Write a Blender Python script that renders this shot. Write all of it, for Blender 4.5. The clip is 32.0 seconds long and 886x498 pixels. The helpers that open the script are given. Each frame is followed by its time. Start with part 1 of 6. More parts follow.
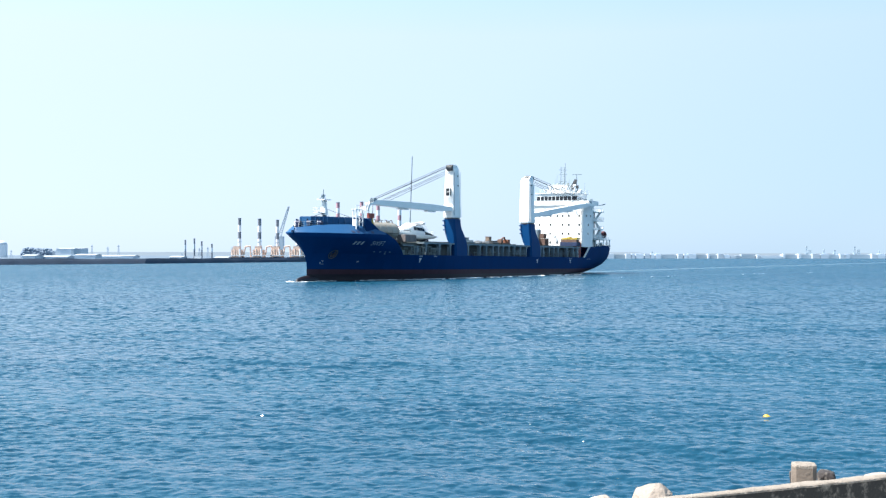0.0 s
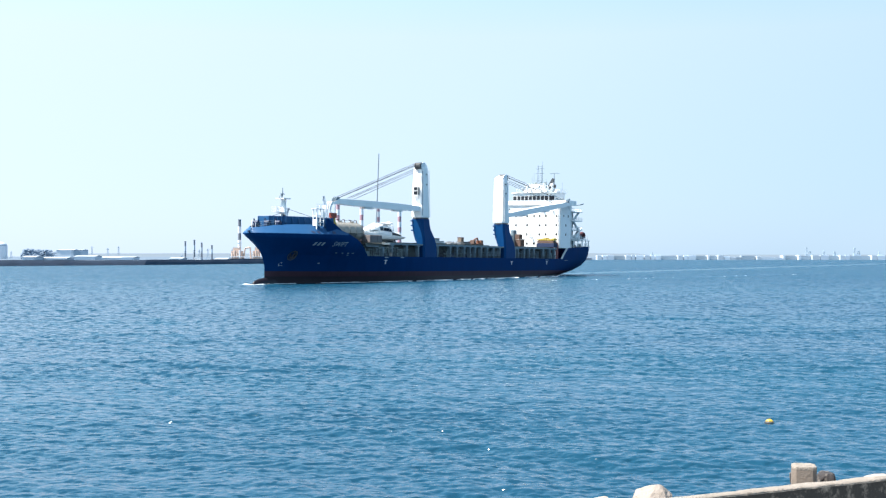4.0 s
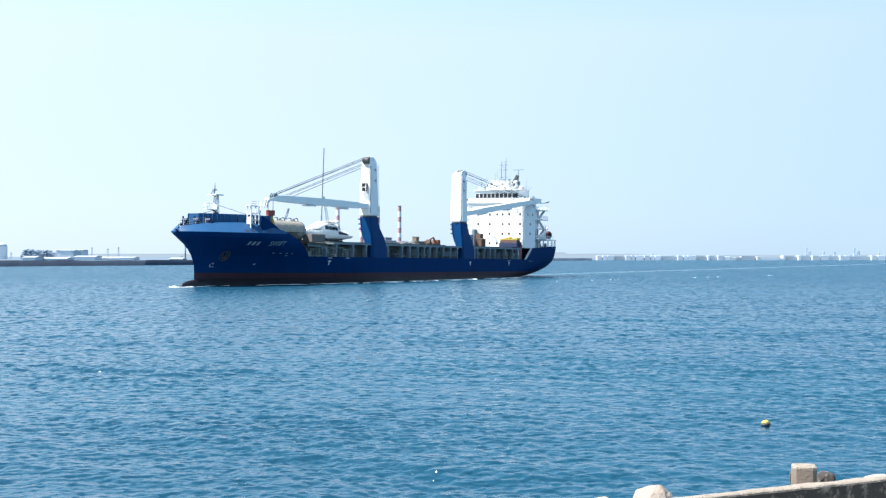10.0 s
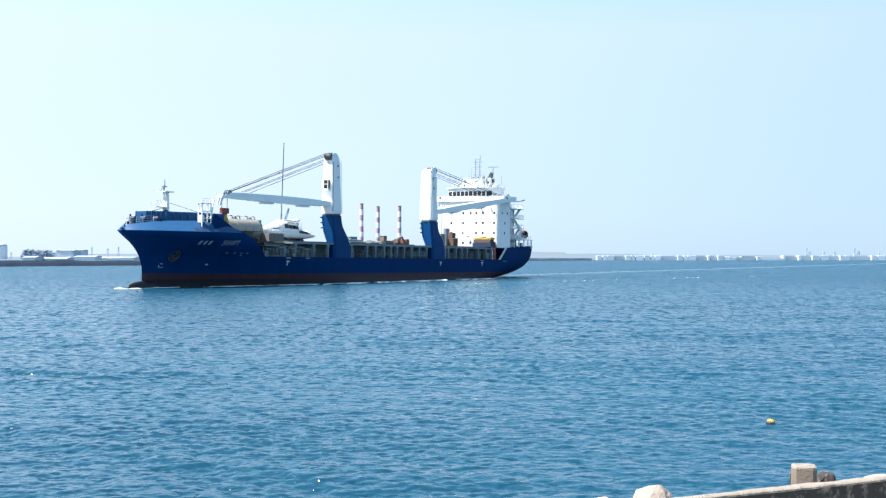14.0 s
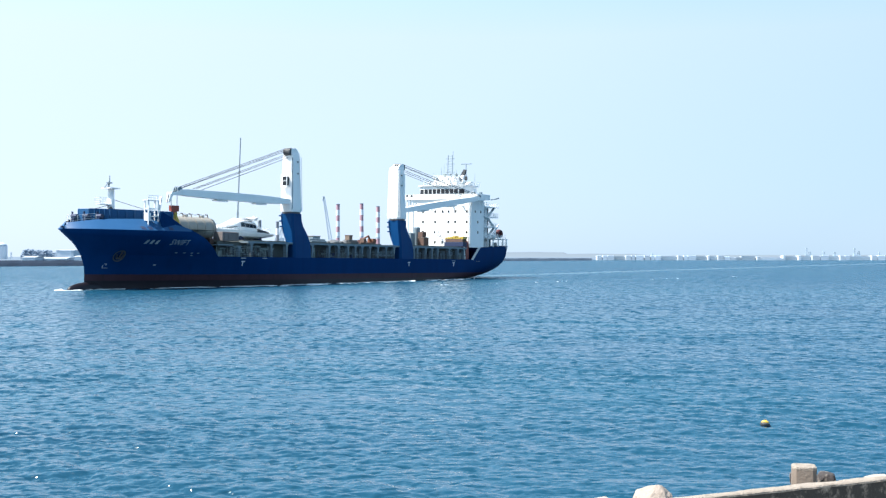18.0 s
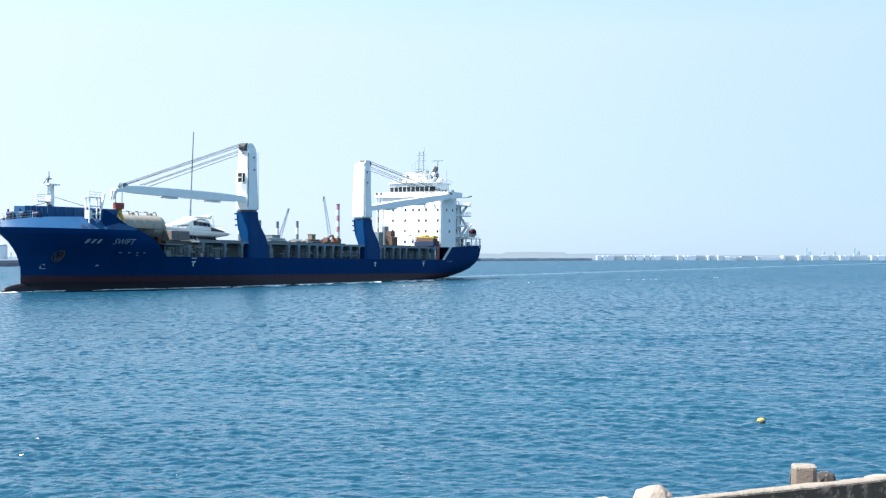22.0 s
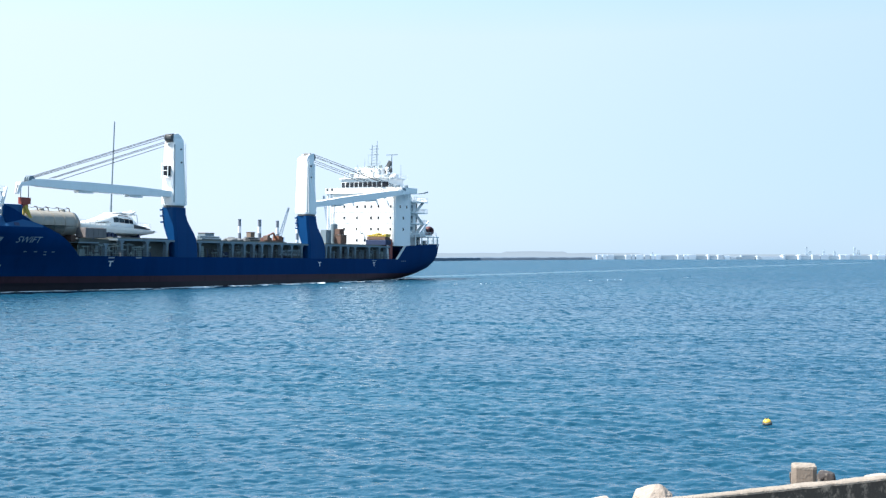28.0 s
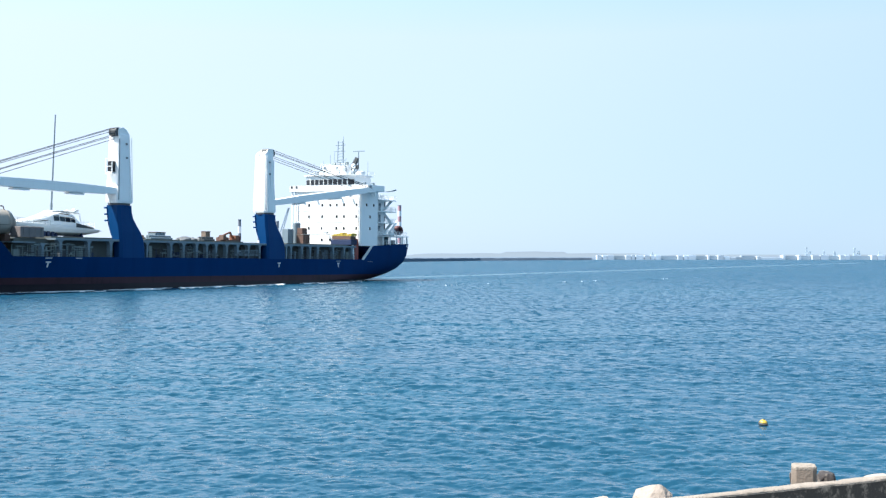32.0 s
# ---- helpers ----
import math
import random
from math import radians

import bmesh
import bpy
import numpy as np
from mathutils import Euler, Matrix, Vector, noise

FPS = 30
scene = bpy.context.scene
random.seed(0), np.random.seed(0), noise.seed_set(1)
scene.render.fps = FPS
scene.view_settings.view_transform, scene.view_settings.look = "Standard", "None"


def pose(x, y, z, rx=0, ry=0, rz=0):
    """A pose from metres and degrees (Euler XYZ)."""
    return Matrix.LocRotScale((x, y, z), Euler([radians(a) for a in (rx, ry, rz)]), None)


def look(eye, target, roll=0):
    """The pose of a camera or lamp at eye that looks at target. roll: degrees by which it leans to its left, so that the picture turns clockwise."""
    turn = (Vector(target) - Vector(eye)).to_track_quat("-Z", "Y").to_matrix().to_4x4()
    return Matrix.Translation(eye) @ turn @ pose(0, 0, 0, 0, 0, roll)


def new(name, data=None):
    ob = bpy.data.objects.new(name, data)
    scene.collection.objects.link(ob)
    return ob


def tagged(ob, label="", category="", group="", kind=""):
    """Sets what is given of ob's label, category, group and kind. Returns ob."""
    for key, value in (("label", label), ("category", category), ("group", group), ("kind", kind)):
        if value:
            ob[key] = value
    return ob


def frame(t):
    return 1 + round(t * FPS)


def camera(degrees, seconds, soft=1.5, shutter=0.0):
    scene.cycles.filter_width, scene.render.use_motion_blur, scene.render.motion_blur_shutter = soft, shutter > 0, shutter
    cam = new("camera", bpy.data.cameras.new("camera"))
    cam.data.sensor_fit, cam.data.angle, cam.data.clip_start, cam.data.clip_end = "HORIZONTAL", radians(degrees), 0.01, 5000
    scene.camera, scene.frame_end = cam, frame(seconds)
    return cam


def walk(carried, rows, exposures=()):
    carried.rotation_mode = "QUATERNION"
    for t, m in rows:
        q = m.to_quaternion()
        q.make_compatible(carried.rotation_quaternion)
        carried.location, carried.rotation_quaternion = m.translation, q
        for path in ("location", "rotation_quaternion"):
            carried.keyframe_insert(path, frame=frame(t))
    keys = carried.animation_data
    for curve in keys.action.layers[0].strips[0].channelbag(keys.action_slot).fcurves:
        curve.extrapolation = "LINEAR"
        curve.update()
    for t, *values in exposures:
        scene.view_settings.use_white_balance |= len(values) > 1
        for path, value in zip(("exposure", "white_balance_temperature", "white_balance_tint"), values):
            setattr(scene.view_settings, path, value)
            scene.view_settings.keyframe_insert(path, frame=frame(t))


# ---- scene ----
cam = camera(42.8, 32.0, soft=1.3)
EYE = (0.0, 0.0, 5.76)


def cam_pose(drop):
    """drop: how far the camera nods up from its usual tilt, in degrees."""
    return pose(EYE[0], EYE[1], EYE[2], 90 + 0.37 + drop)


TILTS = ((0, -0.086), (1.0, -0.086), (1.5, -0.14), (2.0, -0.086), (2.5, -0.05), (3.0, -0.045), (3.5, -0.035), (5.5, 0.02), (6.0, 0.0), (9.0, 0.0),
         (16.0, 0.0), (20.0, 0.0), (24.0, -0.005), (24.5, -0.035), (27.5, -0.037), (29.5, -0.037), (30.2, -0.02), (31.0, -0.035), (32.0, -0.022))
walk(cam, [(t, cam_pose(drop)) for t, drop in TILTS])

# ---------------------------------------------------------------- world and sun
SUN_EL, SUN_AZ = radians(57), radians(-100)      # azimuth from +y, negative towards -x
sun_dir = Vector((math.cos(SUN_EL) * math.sin(SUN_AZ), math.cos(SUN_EL) * math.cos(SUN_AZ), math.sin(SUN_EL)))
world = bpy.data.worlds.new("sky")
scene.world = world
world.use_nodes = True
wn = world.node_tree.nodes
sky = wn.new("ShaderNodeTexSky")
sky.sky_type = 'NISHITA'
sky.sun_disc = False
sky.sun_elevation, sky.sun_rotation = SUN_EL, SUN_AZ
sky.air_density, sky.dust_density, sky.ozone_density, sky.altitude = 1.0, 0.6, 1.5, 0
wn["Background"].inputs["Strength"].default_value = 0.068
# thin bright sea haze: whiter towards the sun, bluer away from it
haze, toward, dot, ramp, gain = [wn.new("ShaderNode" + k) for k in ("Mix", "TexCoord", "VectorMath", "ValToRGB", "VectorMath")]
haze.data_type, dot.operation, gain.operation = 'RGBA', 'DOT_PRODUCT', 'SCALE'
dot.inputs[1].default_value = sun_dir
gain.inputs["Scale"].default_value = 10.0
half = wn.new("ShaderNodeMapRange")
half.inputs["From Min"].default_value = -1.0
stops = ramp.color_ramp.elements
stops[0].position, stops[0].color = 0.379, (0.335, 0.475, 0.63, 1)
stops[1].position, stops[1].color = 1.0, (0.9, 0.95, 0.98, 1)
for at, colour in ((0.503, (0.45, 0.572, 0.738, 1)), (0.729, (0.585, 0.675, 0.82, 1))):
    stops.new(at).color = colour
wl = world.node_tree.links.new
# the haze thins out towards the zenith
parts_of, thin = wn.new("ShaderNodeSeparateXYZ"), wn.new("ShaderNodeMapRange")
thin.inputs["From Min"].default_value, thin.inputs["From Max"].default_value = 0.25, 0.8
thin.inputs["To Min"].default_value, thin.inputs["To Max"].default_value = 0.85, 0.15
wl(toward.outputs["Generated"], parts_of.inputs[0])
wl(parts_of.outputs["Z"], thin.inputs["Value"])
wl(thin.outputs["Result"], haze.inputs["Factor"])
wl(toward.outputs["Generated"], dot.inputs[0])
wl(dot.outputs["Value"], half.inputs["Value"])
wl(half.outputs["Result"], ramp.inputs["Fac"])
wl(ramp.outputs["Color"], gain.inputs[0])
# above the pale haze of the horizon the veil turns a clearer blue
veil, rise = wn.new("ShaderNodeMix"), wn.new("ShaderNodeMapRange")
veil.data_type = 'RGBA'
tint, lift_up = wn.new("ShaderNodeValToRGB"), wn.new("ShaderNodeVectorMath")
lift_up.operation, lift_up.inputs["Scale"].default_value = 'SCALE', 10.0
tint.color_ramp.elements[0].position, tint.color_ramp.elements[0].color = 0.49, (0.205, 0.48, 0.77, 1)
tint.color_ramp.elements[1].position, tint.color_ramp.elements[1].color = 0.71, (0.47, 0.85, 1.13, 1)
wl(half.outputs["Result"], tint.inputs["Fac"])
wl(tint.outputs["Color"], lift_up.inputs[0])
wl(lift_up.outputs["Vector"], veil.inputs["B"])
rise.inputs["From Min"].default_value, rise.inputs["From Max"].default_value = 0.19, 0.31
wl(parts_of.outputs["Z"], rise.inputs["Value"])
wl(rise.outputs["Result"], veil.inputs["Factor"])
wl(gain.outputs["Vector"], veil.inputs["A"])
wl(veil.outputs["Result"], haze.inputs["B"])
wl(sky.outputs["Color"], haze.inputs["A"])
wl(haze.outputs["Result"], wn["Background"].inputs["Color"])
sun_data = bpy.data.lights.new("sun", 'SUN')
sun_data.energy, sun_data.angle, sun_data.color = 5.0, radians(0.6), (1.0, 0.95, 0.88)
sun = new("sun", sun_data)
sun.matrix_world = look(sun_dir * 200, (0, 0, 0))
scene.view_settings.exposure = 1.3


# ---------------------------------------------------------------- materials
def material(name, color, rough=0.5, metal=0.0, vary=0.12, scale=1.5, fine=14.0, bump=0.15, stretch=(1, 1, 1), stain=None, stain_amount=0.0, per_piece=0.0, spec=0.5):
    """Paint, stone, metal: a base colour with stains at two scales, fine relief and uneven gloss."""
    m = bpy.data.materials.new(name)
    m.use_nodes = True
    nt = m.node_tree
    n, link = nt.nodes, nt.links.new
    b = n["Principled BSDF"]
    b.inputs["Metallic"].default_value = metal
    b.inputs["Specular IOR Level"].default_value = spec
    tc, mp = n.new("ShaderNodeTexCoord"), n.new("ShaderNodeMapping")
    mp.inputs["Scale"].default_value = stretch
    link(tc.outputs["Object"], mp.inputs["Vector"])
    big, small = n.new("ShaderNodeTexNoise"), n.new("ShaderNodeTexNoise")
    big.inputs["Scale"].default_value, big.inputs["Detail"].default_value = scale, 6
    small.inputs["Scale"].default_value, small.inputs["Detail"].default_value = fine, 4
    link(mp.outputs[0], big.inputs["Vector"])
    link(tc.outputs["Object"], small.inputs["Vector"])
    mix1 = n.new("ShaderNodeMix")
    mix1.data_type = 'RGBA'
    c = Vector(color)
    mix1.inputs["A"].default_value = (*(c * (1 - vary)), 1)
    mix1.inputs["B"].default_value = (*[min(1, v) for v in c * (1 + vary)], 1)
    link(big.outputs["Fac"], mix1.inputs["Factor"])
    last = mix1.outputs["Result"]
    if stain:
        ramp = n.new("ShaderNodeMapRange")
        ramp.inputs["From Min"].default_value, ramp.inputs["From Max"].default_value = 0.52, 0.75
        ramp.inputs["To Max"].default_value = stain_amount
        spots = n.new("ShaderNodeTexNoise")
        spots.inputs["Scale"].default_value, spots.inputs["Detail"].default_value, spots.inputs["Roughness"].default_value = scale * 2.3, 8, 0.65
        link(mp.outputs[0], spots.inputs["Vector"])
        link(spots.outputs["Fac"], ramp.inputs["Value"])
        mix2 = n.new("ShaderNodeMix")
        mix2.data_type = 'RGBA'
        mix2.inputs["B"].default_value = (*stain, 1)
        link(ramp.outputs["Result"], mix2.inputs["Factor"])
        link(last, mix2.inputs["A"])
        last = mix2.outputs["Result"]
    if per_piece:
        info, hsv, rng = n.new("ShaderNodeObjectInfo"), n.new("ShaderNodeHueSaturation"), n.new("ShaderNodeMapRange")
        rng.inputs["To Min"].default_value, rng.inputs["To Max"].default_value = 1 - per_piece, 1 + per_piece
        link(info.outputs["Random"], rng.inputs["Value"])
        link(rng.outputs["Result"], hsv.inputs["Value"])
        link(last, hsv.inputs["Color"])
        last = hsv.outputs["Color"]
    link(last, b.inputs["Base Color"])
    rr = n.new("ShaderNodeMapRange")
    rr.inputs["To Min"].default_value, rr.inputs["To Max"].default_value = max(0.02, rough - 0.12), min(1, rough + 0.12)
    link(big.outputs["Fac"], rr.inputs["Value"])
    link(rr.outputs["Result"], b.inputs["Roughness"])
    if bump:
        bp = n.new("ShaderNodeBump")
        bp.inputs["Strength"].default_value, bp.inputs["Distance"].default_value = bump, 0.02
        link(small.outputs["Fac"], bp.inputs["Height"])
        link(bp.outputs["Normal"], b.inputs["Normal"])
    return m


def water_material():
    """Sea water: clear gloss over deep blue, with ripples finer than the modelled waves and gusts that roughen it in patches."""
    m = bpy.data.materials.new("sea_water")
    m.use_nodes = True
    nt = m.node_tree
    n, link = nt.nodes, nt.links.new
    b = n["Principled BSDF"]
    b.inputs["IOR"].default_value = 1.333
    tc = n.new("ShaderNodeTexCoord")

    def waves(scale, sx, sy, detail=2, rough=0.5, at=0.0, turn=0.0):
        mp, nz = n.new("ShaderNodeMapping"), n.new("ShaderNodeTexNoise")
        mp.inputs["Scale"].default_value, mp.inputs["Location"].default_value, mp.inputs["Rotation"].default_value = (sx, sy, 1), (at, at * 0.7, 0), (0, 0, turn)
        nz.inputs["Scale"].default_value, nz.inputs["Detail"].default_value, nz.inputs["Roughness"].default_value = scale, detail, rough
        link(tc.outputs["Object"], mp.inputs["Vector"])
        link(mp.outputs[0], nz.inputs["Vector"])
        return nz

    def ranged(value, a, b, c, d):
        r = n.new("ShaderNodeMapRange")
        for key, v in zip(("From Min", "From Max", "To Min", "To Max"), (a, b, c, d)):
            r.inputs[key].default_value = v
        link(value, r.inputs["Value"])
        return r.outputs["Result"]

    def vmath(op, a, b):
        v = n.new("ShaderNodeVectorMath")
        v.operation = op
        for k, x in enumerate((a, b)):
            if isinstance(x, tuple):
                v.inputs[k].default_value = x
            elif op == 'SCALE' and k == 1:
                link(x, v.inputs["Scale"])
            else:
                link(x, v.inputs[k])
        return v.outputs["Vector"]

    # colour of the water body, a little greener in patches
    col = n.new("ShaderNodeMix")
    col.data_type = 'RGBA'
    col.inputs["A"].default_value, col.inputs["B"].default_value = WATER_A, WATER_B
    link(ranged(waves(0.03, 0.6, 1.0, 4).outputs["Fac"], 0.35, 0.65, 0, 1), col.inputs["Factor"])
    link(col.outputs["Result"], b.inputs["Base Color"])
    # ripples: everywhere the finest; past the modelled chop also the longer ones
    place = n.new("ShaderNodeSeparateXYZ")
    link(tc.outputs["Object"], place.inputs[0])
    gusts = ranged(waves(0.045, 0.35, 1.0, 3, 0.6, 4.0, 0.2).outputs["Fac"], 0.35, 0.7, 0.75, 1.25)
    geo = n.new("ShaderNodeNewGeometry")
    turned = geo.outputs["Normal"]
    for scale, k, sx, sy, sets_in in RIPPLES:
        nz = waves(scale, sx, sy, 2, 0.5, scale)
        slope = vmath('SCALE', vmath('MULTIPLY', vmath('SUBTRACT', nz.outputs["Color"], (0.5, 0.5, 0.5)), (k * 0.7, 0.15 * k if sets_in else k, 0)), gusts)
        if sets_in:      # short steep fronts that face the quay, between flatter backs
            front = n.new("ShaderNodeCombineXYZ")
            link(ranged(nz.outputs["Fac"], 0.56, 0.70, 0.0, -1.15 * k), front.inputs["Y"])
            slope = vmath('SCALE', vmath('ADD', slope, front.outputs["Vector"]), ranged(place.outputs["Y"], *sets_in, 0.0, 1.0))
        turned = vmath('ADD', turned, slope)
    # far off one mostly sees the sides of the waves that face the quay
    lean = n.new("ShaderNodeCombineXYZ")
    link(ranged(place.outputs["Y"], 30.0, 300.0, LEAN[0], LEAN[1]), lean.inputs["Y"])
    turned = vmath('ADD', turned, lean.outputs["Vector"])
    link(vmath('NORMALIZE', turned, (0, 0, 0)), b.inputs["Normal"])
    link(ranged(place.outputs["Y"], 30.0, 300.0, 0.10, 0.24), b.inputs["Roughness"])
    return m


WATER_A, WATER_B = (0.0065, 0.042, 0.079, 1), (0.0075, 0.051, 0.089, 1)
# scale, steepness, length across and along the view, and the stretch of distance over which a ripple sets in
RIPPLES = ((14.0, 0.36, 0.7, 1.0, None), (5.0, 0.30, 0.6, 1.0, None), (4.0, 0.42, 0.5, 0.8, (4, 14)), (2.2, 0.34, 0.5, 0.8, (24, 60)), (1.0, 0.34, 1.1, 0.6, (40, 100)), (1.0, 0.28, 1.0, 0.3, (90, 220)), (0.3, 0.10, 0.8, 0.3, (120, 300)))
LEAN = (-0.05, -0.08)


def glass_material():
    m = bpy.data.materials.new("window_glass")
    m.use_nodes = True
    b = m.node_tree.nodes["Principled BSDF"]
    b.inputs["Base Color"].default_value, b.inputs["Roughness"].default_value = (0.012, 0.016, 0.022, 1), 0.06
    return m


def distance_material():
    """The far headlands: the bright haze over them is put in as a pale blue glow."""
    m = bpy.data.materials.new("haze_glow_distance")
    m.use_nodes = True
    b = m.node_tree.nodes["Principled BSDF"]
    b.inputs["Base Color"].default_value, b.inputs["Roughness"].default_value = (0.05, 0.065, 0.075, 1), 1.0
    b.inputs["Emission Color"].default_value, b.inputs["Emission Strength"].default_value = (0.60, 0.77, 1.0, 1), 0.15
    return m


STREAK = (1, 1, 0.12)
M = dict(
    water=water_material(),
    glass=glass_material(),
    hull=material("blue_hull_paint", (0.0016, 0.031, 0.112), 0.45, vary=0.22, scale=0.35, fine=3, bump=0.05, stretch=STREAK, stain=(0.002, 0.018, 0.06), stain_amount=0.35, spec=0.015),
    # hull blue with sunlight put into the colour, for bulwark and forecastle wall
    sunlit=material("sunlit_blue_paint", (0.022, 0.086, 0.20), 0.45, vary=0.18, scale=0.35, fine=3, bump=0.05, stretch=STREAK, stain=(0.012, 0.07, 0.20), stain_amount=0.4, spec=0.1),
    pedestal=material("blue_crane_paint", (0.004, 0.046, 0.145), 0.45, vary=0.18, scale=0.35, fine=3, bump=0.05, stretch=STREAK, stain=(0.004, 0.03, 0.09), stain_amount=0.3, spec=0.05),
    wet=material("wet_antifouling", (0.017, 0.015, 0.021), 0.35, vary=0.3, scale=0.5, fine=3, bump=0.1, stretch=STREAK, stain=(0.02, 0.016, 0.016), stain_amount=0.4, spec=0.25),
    galvanised=material("dull_galvanised_steel", (0.20, 0.25, 0.25), 0.55, vary=0.2, scale=2.0),
    boot=material("red_boot_paint", (0.050, 0.024, 0.034), 0.6, vary=0.3, scale=0.4, fine=3, bump=0.1, stretch=STREAK, stain=(0.010, 0.010, 0.011), stain_amount=0.7, spec=0.2),
    white=material("white_ship_paint", (0.80, 0.81, 0.81), 0.42, vary=0.04, scale=0.5, fine=4, bump=0.04, stretch=STREAK, stain=(0.52, 0.46, 0.38), stain_amount=0.12),
    # white lettering, greyed in colour for the shaded side of the hull
    lettering=material("shaded_lettering", (0.27, 0.31, 0.35), 0.6, vary=0.2),
    mark=material("white_mark_paint", (0.60, 0.62, 0.62), 0.55, vary=0.08),
    grey=material("grey_deck_paint", (0.145, 0.20, 0.24), 0.6, vary=0.2, scale=0.5, bump=0.1, stretch=STREAK, stain=(0.16, 0.10, 0.06), stain_amount=0.4),
    dark=material("dark_steel", (0.05, 0.056, 0.062), 0.55, vary=0.3),
    deck=material("deck_paint", (0.08, 0.095, 0.09), 0.75, vary=0.25, scale=0.3, stain=(0.10, 0.08, 0.07), stain_amount=0.3),
    rope=material("wire_rope", (0.014, 0.017, 0.028), 0.85, spec=0.1),
    tank=material("tan_tank_paint", (0.29, 0.275, 0.245), 0.5, vary=0.22, scale=0.8, stretch=STREAK, stain=(0.28, 0.22, 0.15), stain_amount=0.4),
    yellow=material("yellow_paint", (0.42, 0.31, 0.05), 0.5, vary=0.15),
    red=material("red_orange_paint", (0.24, 0.04, 0.026), 0.5, vary=0.15),
    orange_paint=material("faded_orange_paint", (0.20, 0.085, 0.05), 0.55, vary=0.2, stain=(0.12, 0.06, 0.04), stain_amount=0.4),
    maroon=material("dark_red_rubber", (0.085, 0.022, 0.026), 0.6, vary=0.2),
    anchor=material("dull_anchor_iron", (0.035, 0.033, 0.04), 0.8, vary=0.3, stain=(0.07, 0.04, 0.03), stain_amount=0.5),
    rust=material("rusty_brown", (0.115, 0.07, 0.056), 0.8, vary=0.3, stain=(0.10, 0.05, 0.03), stain_amount=0.6),
    crate=material("plywood_crate", (0.18, 0.135, 0.105), 0.8, vary=0.2, scale=0.8),
    tarp=material("brown_tarpaulin", (0.15, 0.135, 0.135), 0.7, vary=0.25, scale=0.9, bump=0.5),
    grey_tarp=material("grey_tarpaulin", (0.12, 0.13, 0.14), 0.7, vary=0.25, scale=0.9, bump=0.5),
    navy=material("navy_container_paint", (0.012, 0.026, 0.075), 0.5, vary=0.2),
    wake=material("churned_water", (0.04, 0.10, 0.145), 0.3, vary=0.2, scale=0.3, fine=2, bump=0.3),
    foam=material("white_foam", (0.62, 0.66, 0.68), 0.7, vary=0.08, scale=3, bump=0.6),
    rock=material("pale_rock", (0.32, 0.27, 0.23), 0.9, vary=0.25, scale=3, fine=30, bump=0.7, stain=(0.16, 0.13, 0.10), stain_amount=0.5),
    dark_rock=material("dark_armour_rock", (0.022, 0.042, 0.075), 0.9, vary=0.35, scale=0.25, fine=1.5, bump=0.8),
    # rock of the breakwater's far end, with haze put into its paler blue
    far_rock=material("haze_tinted_rock", (0.07, 0.105, 0.15), 0.9, vary=0.3, scale=0.25, fine=1.5, bump=0.6),
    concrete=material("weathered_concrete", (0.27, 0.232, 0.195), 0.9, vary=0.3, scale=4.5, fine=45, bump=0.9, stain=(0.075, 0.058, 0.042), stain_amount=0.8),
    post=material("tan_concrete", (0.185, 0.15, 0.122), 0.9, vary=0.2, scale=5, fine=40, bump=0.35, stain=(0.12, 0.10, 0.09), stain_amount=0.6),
    # shade of the wall face put into a dark base; pale patches are its own
    parapet=material("patchy_shaded_concrete", (0.030, 0.029, 0.028), 0.92, vary=0.5, scale=3.4, fine=30, bump=0.7, stain=(0.30, 0.27, 0.235), stain_amount=1.0),
    # far shore: the haze is put into these colours, paler and bluer
    far_concrete=material("hazed_concrete", (0.50, 0.575, 0.65), 0.85, vary=0.14, scale=0.06, fine=1, per_piece=0.16),
    far_grey=material("hazed_grey_concrete", (0.34, 0.42, 0.49), 0.85, vary=0.15, scale=0.06, fine=1, per_piece=0.15),
    far_pale=material("hazed_steel", (0.52, 0.58, 0.65), 0.8, vary=0.1, scale=0.1, fine=1),
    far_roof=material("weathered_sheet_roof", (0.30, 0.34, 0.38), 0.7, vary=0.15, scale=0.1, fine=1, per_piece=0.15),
    land=material("hazed_land", (0.095, 0.135, 0.185), 0.95, vary=0.3, scale=0.02, fine=0.3),
    # shade of the stones by the post put into a dark base, with pale patches
    stone=material("shaded_stone", (0.035, 0.03, 0.03), 0.9, vary=0.4, scale=5, fine=30, bump=0.9, stain=(0.33, 0.29, 0.25), stain_amount=0.8),
    hill=distance_material(),
    # leaves, chimney bands and platforms likewise have haze mixed into their colour
    tree=material("hazed_leaves", (0.15, 0.205, 0.275), 0.85, vary=0.25, scale=0.2, fine=2),
    stack_red=material("hazed_red", (0.40, 0.235, 0.27), 0.8, vary=0.12, scale=0.1),
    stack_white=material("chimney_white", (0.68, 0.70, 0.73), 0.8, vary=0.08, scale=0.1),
    stack_brown=material("hazed_brown", (0.15, 0.17, 0.205), 0.8, vary=0.12, scale=0.1),
    orange=material("hazed_orange_steel", (0.56, 0.43, 0.36), 0.7, vary=0.2, scale=0.2),
    buoy=material("yellow_float", (0.52, 0.34, 0.045), 0.45, vary=0.1, scale=6),
    paving=material("promenade_paving", (0.24, 0.23, 0.21), 0.9, vary=0.2, scale=1.0),
)


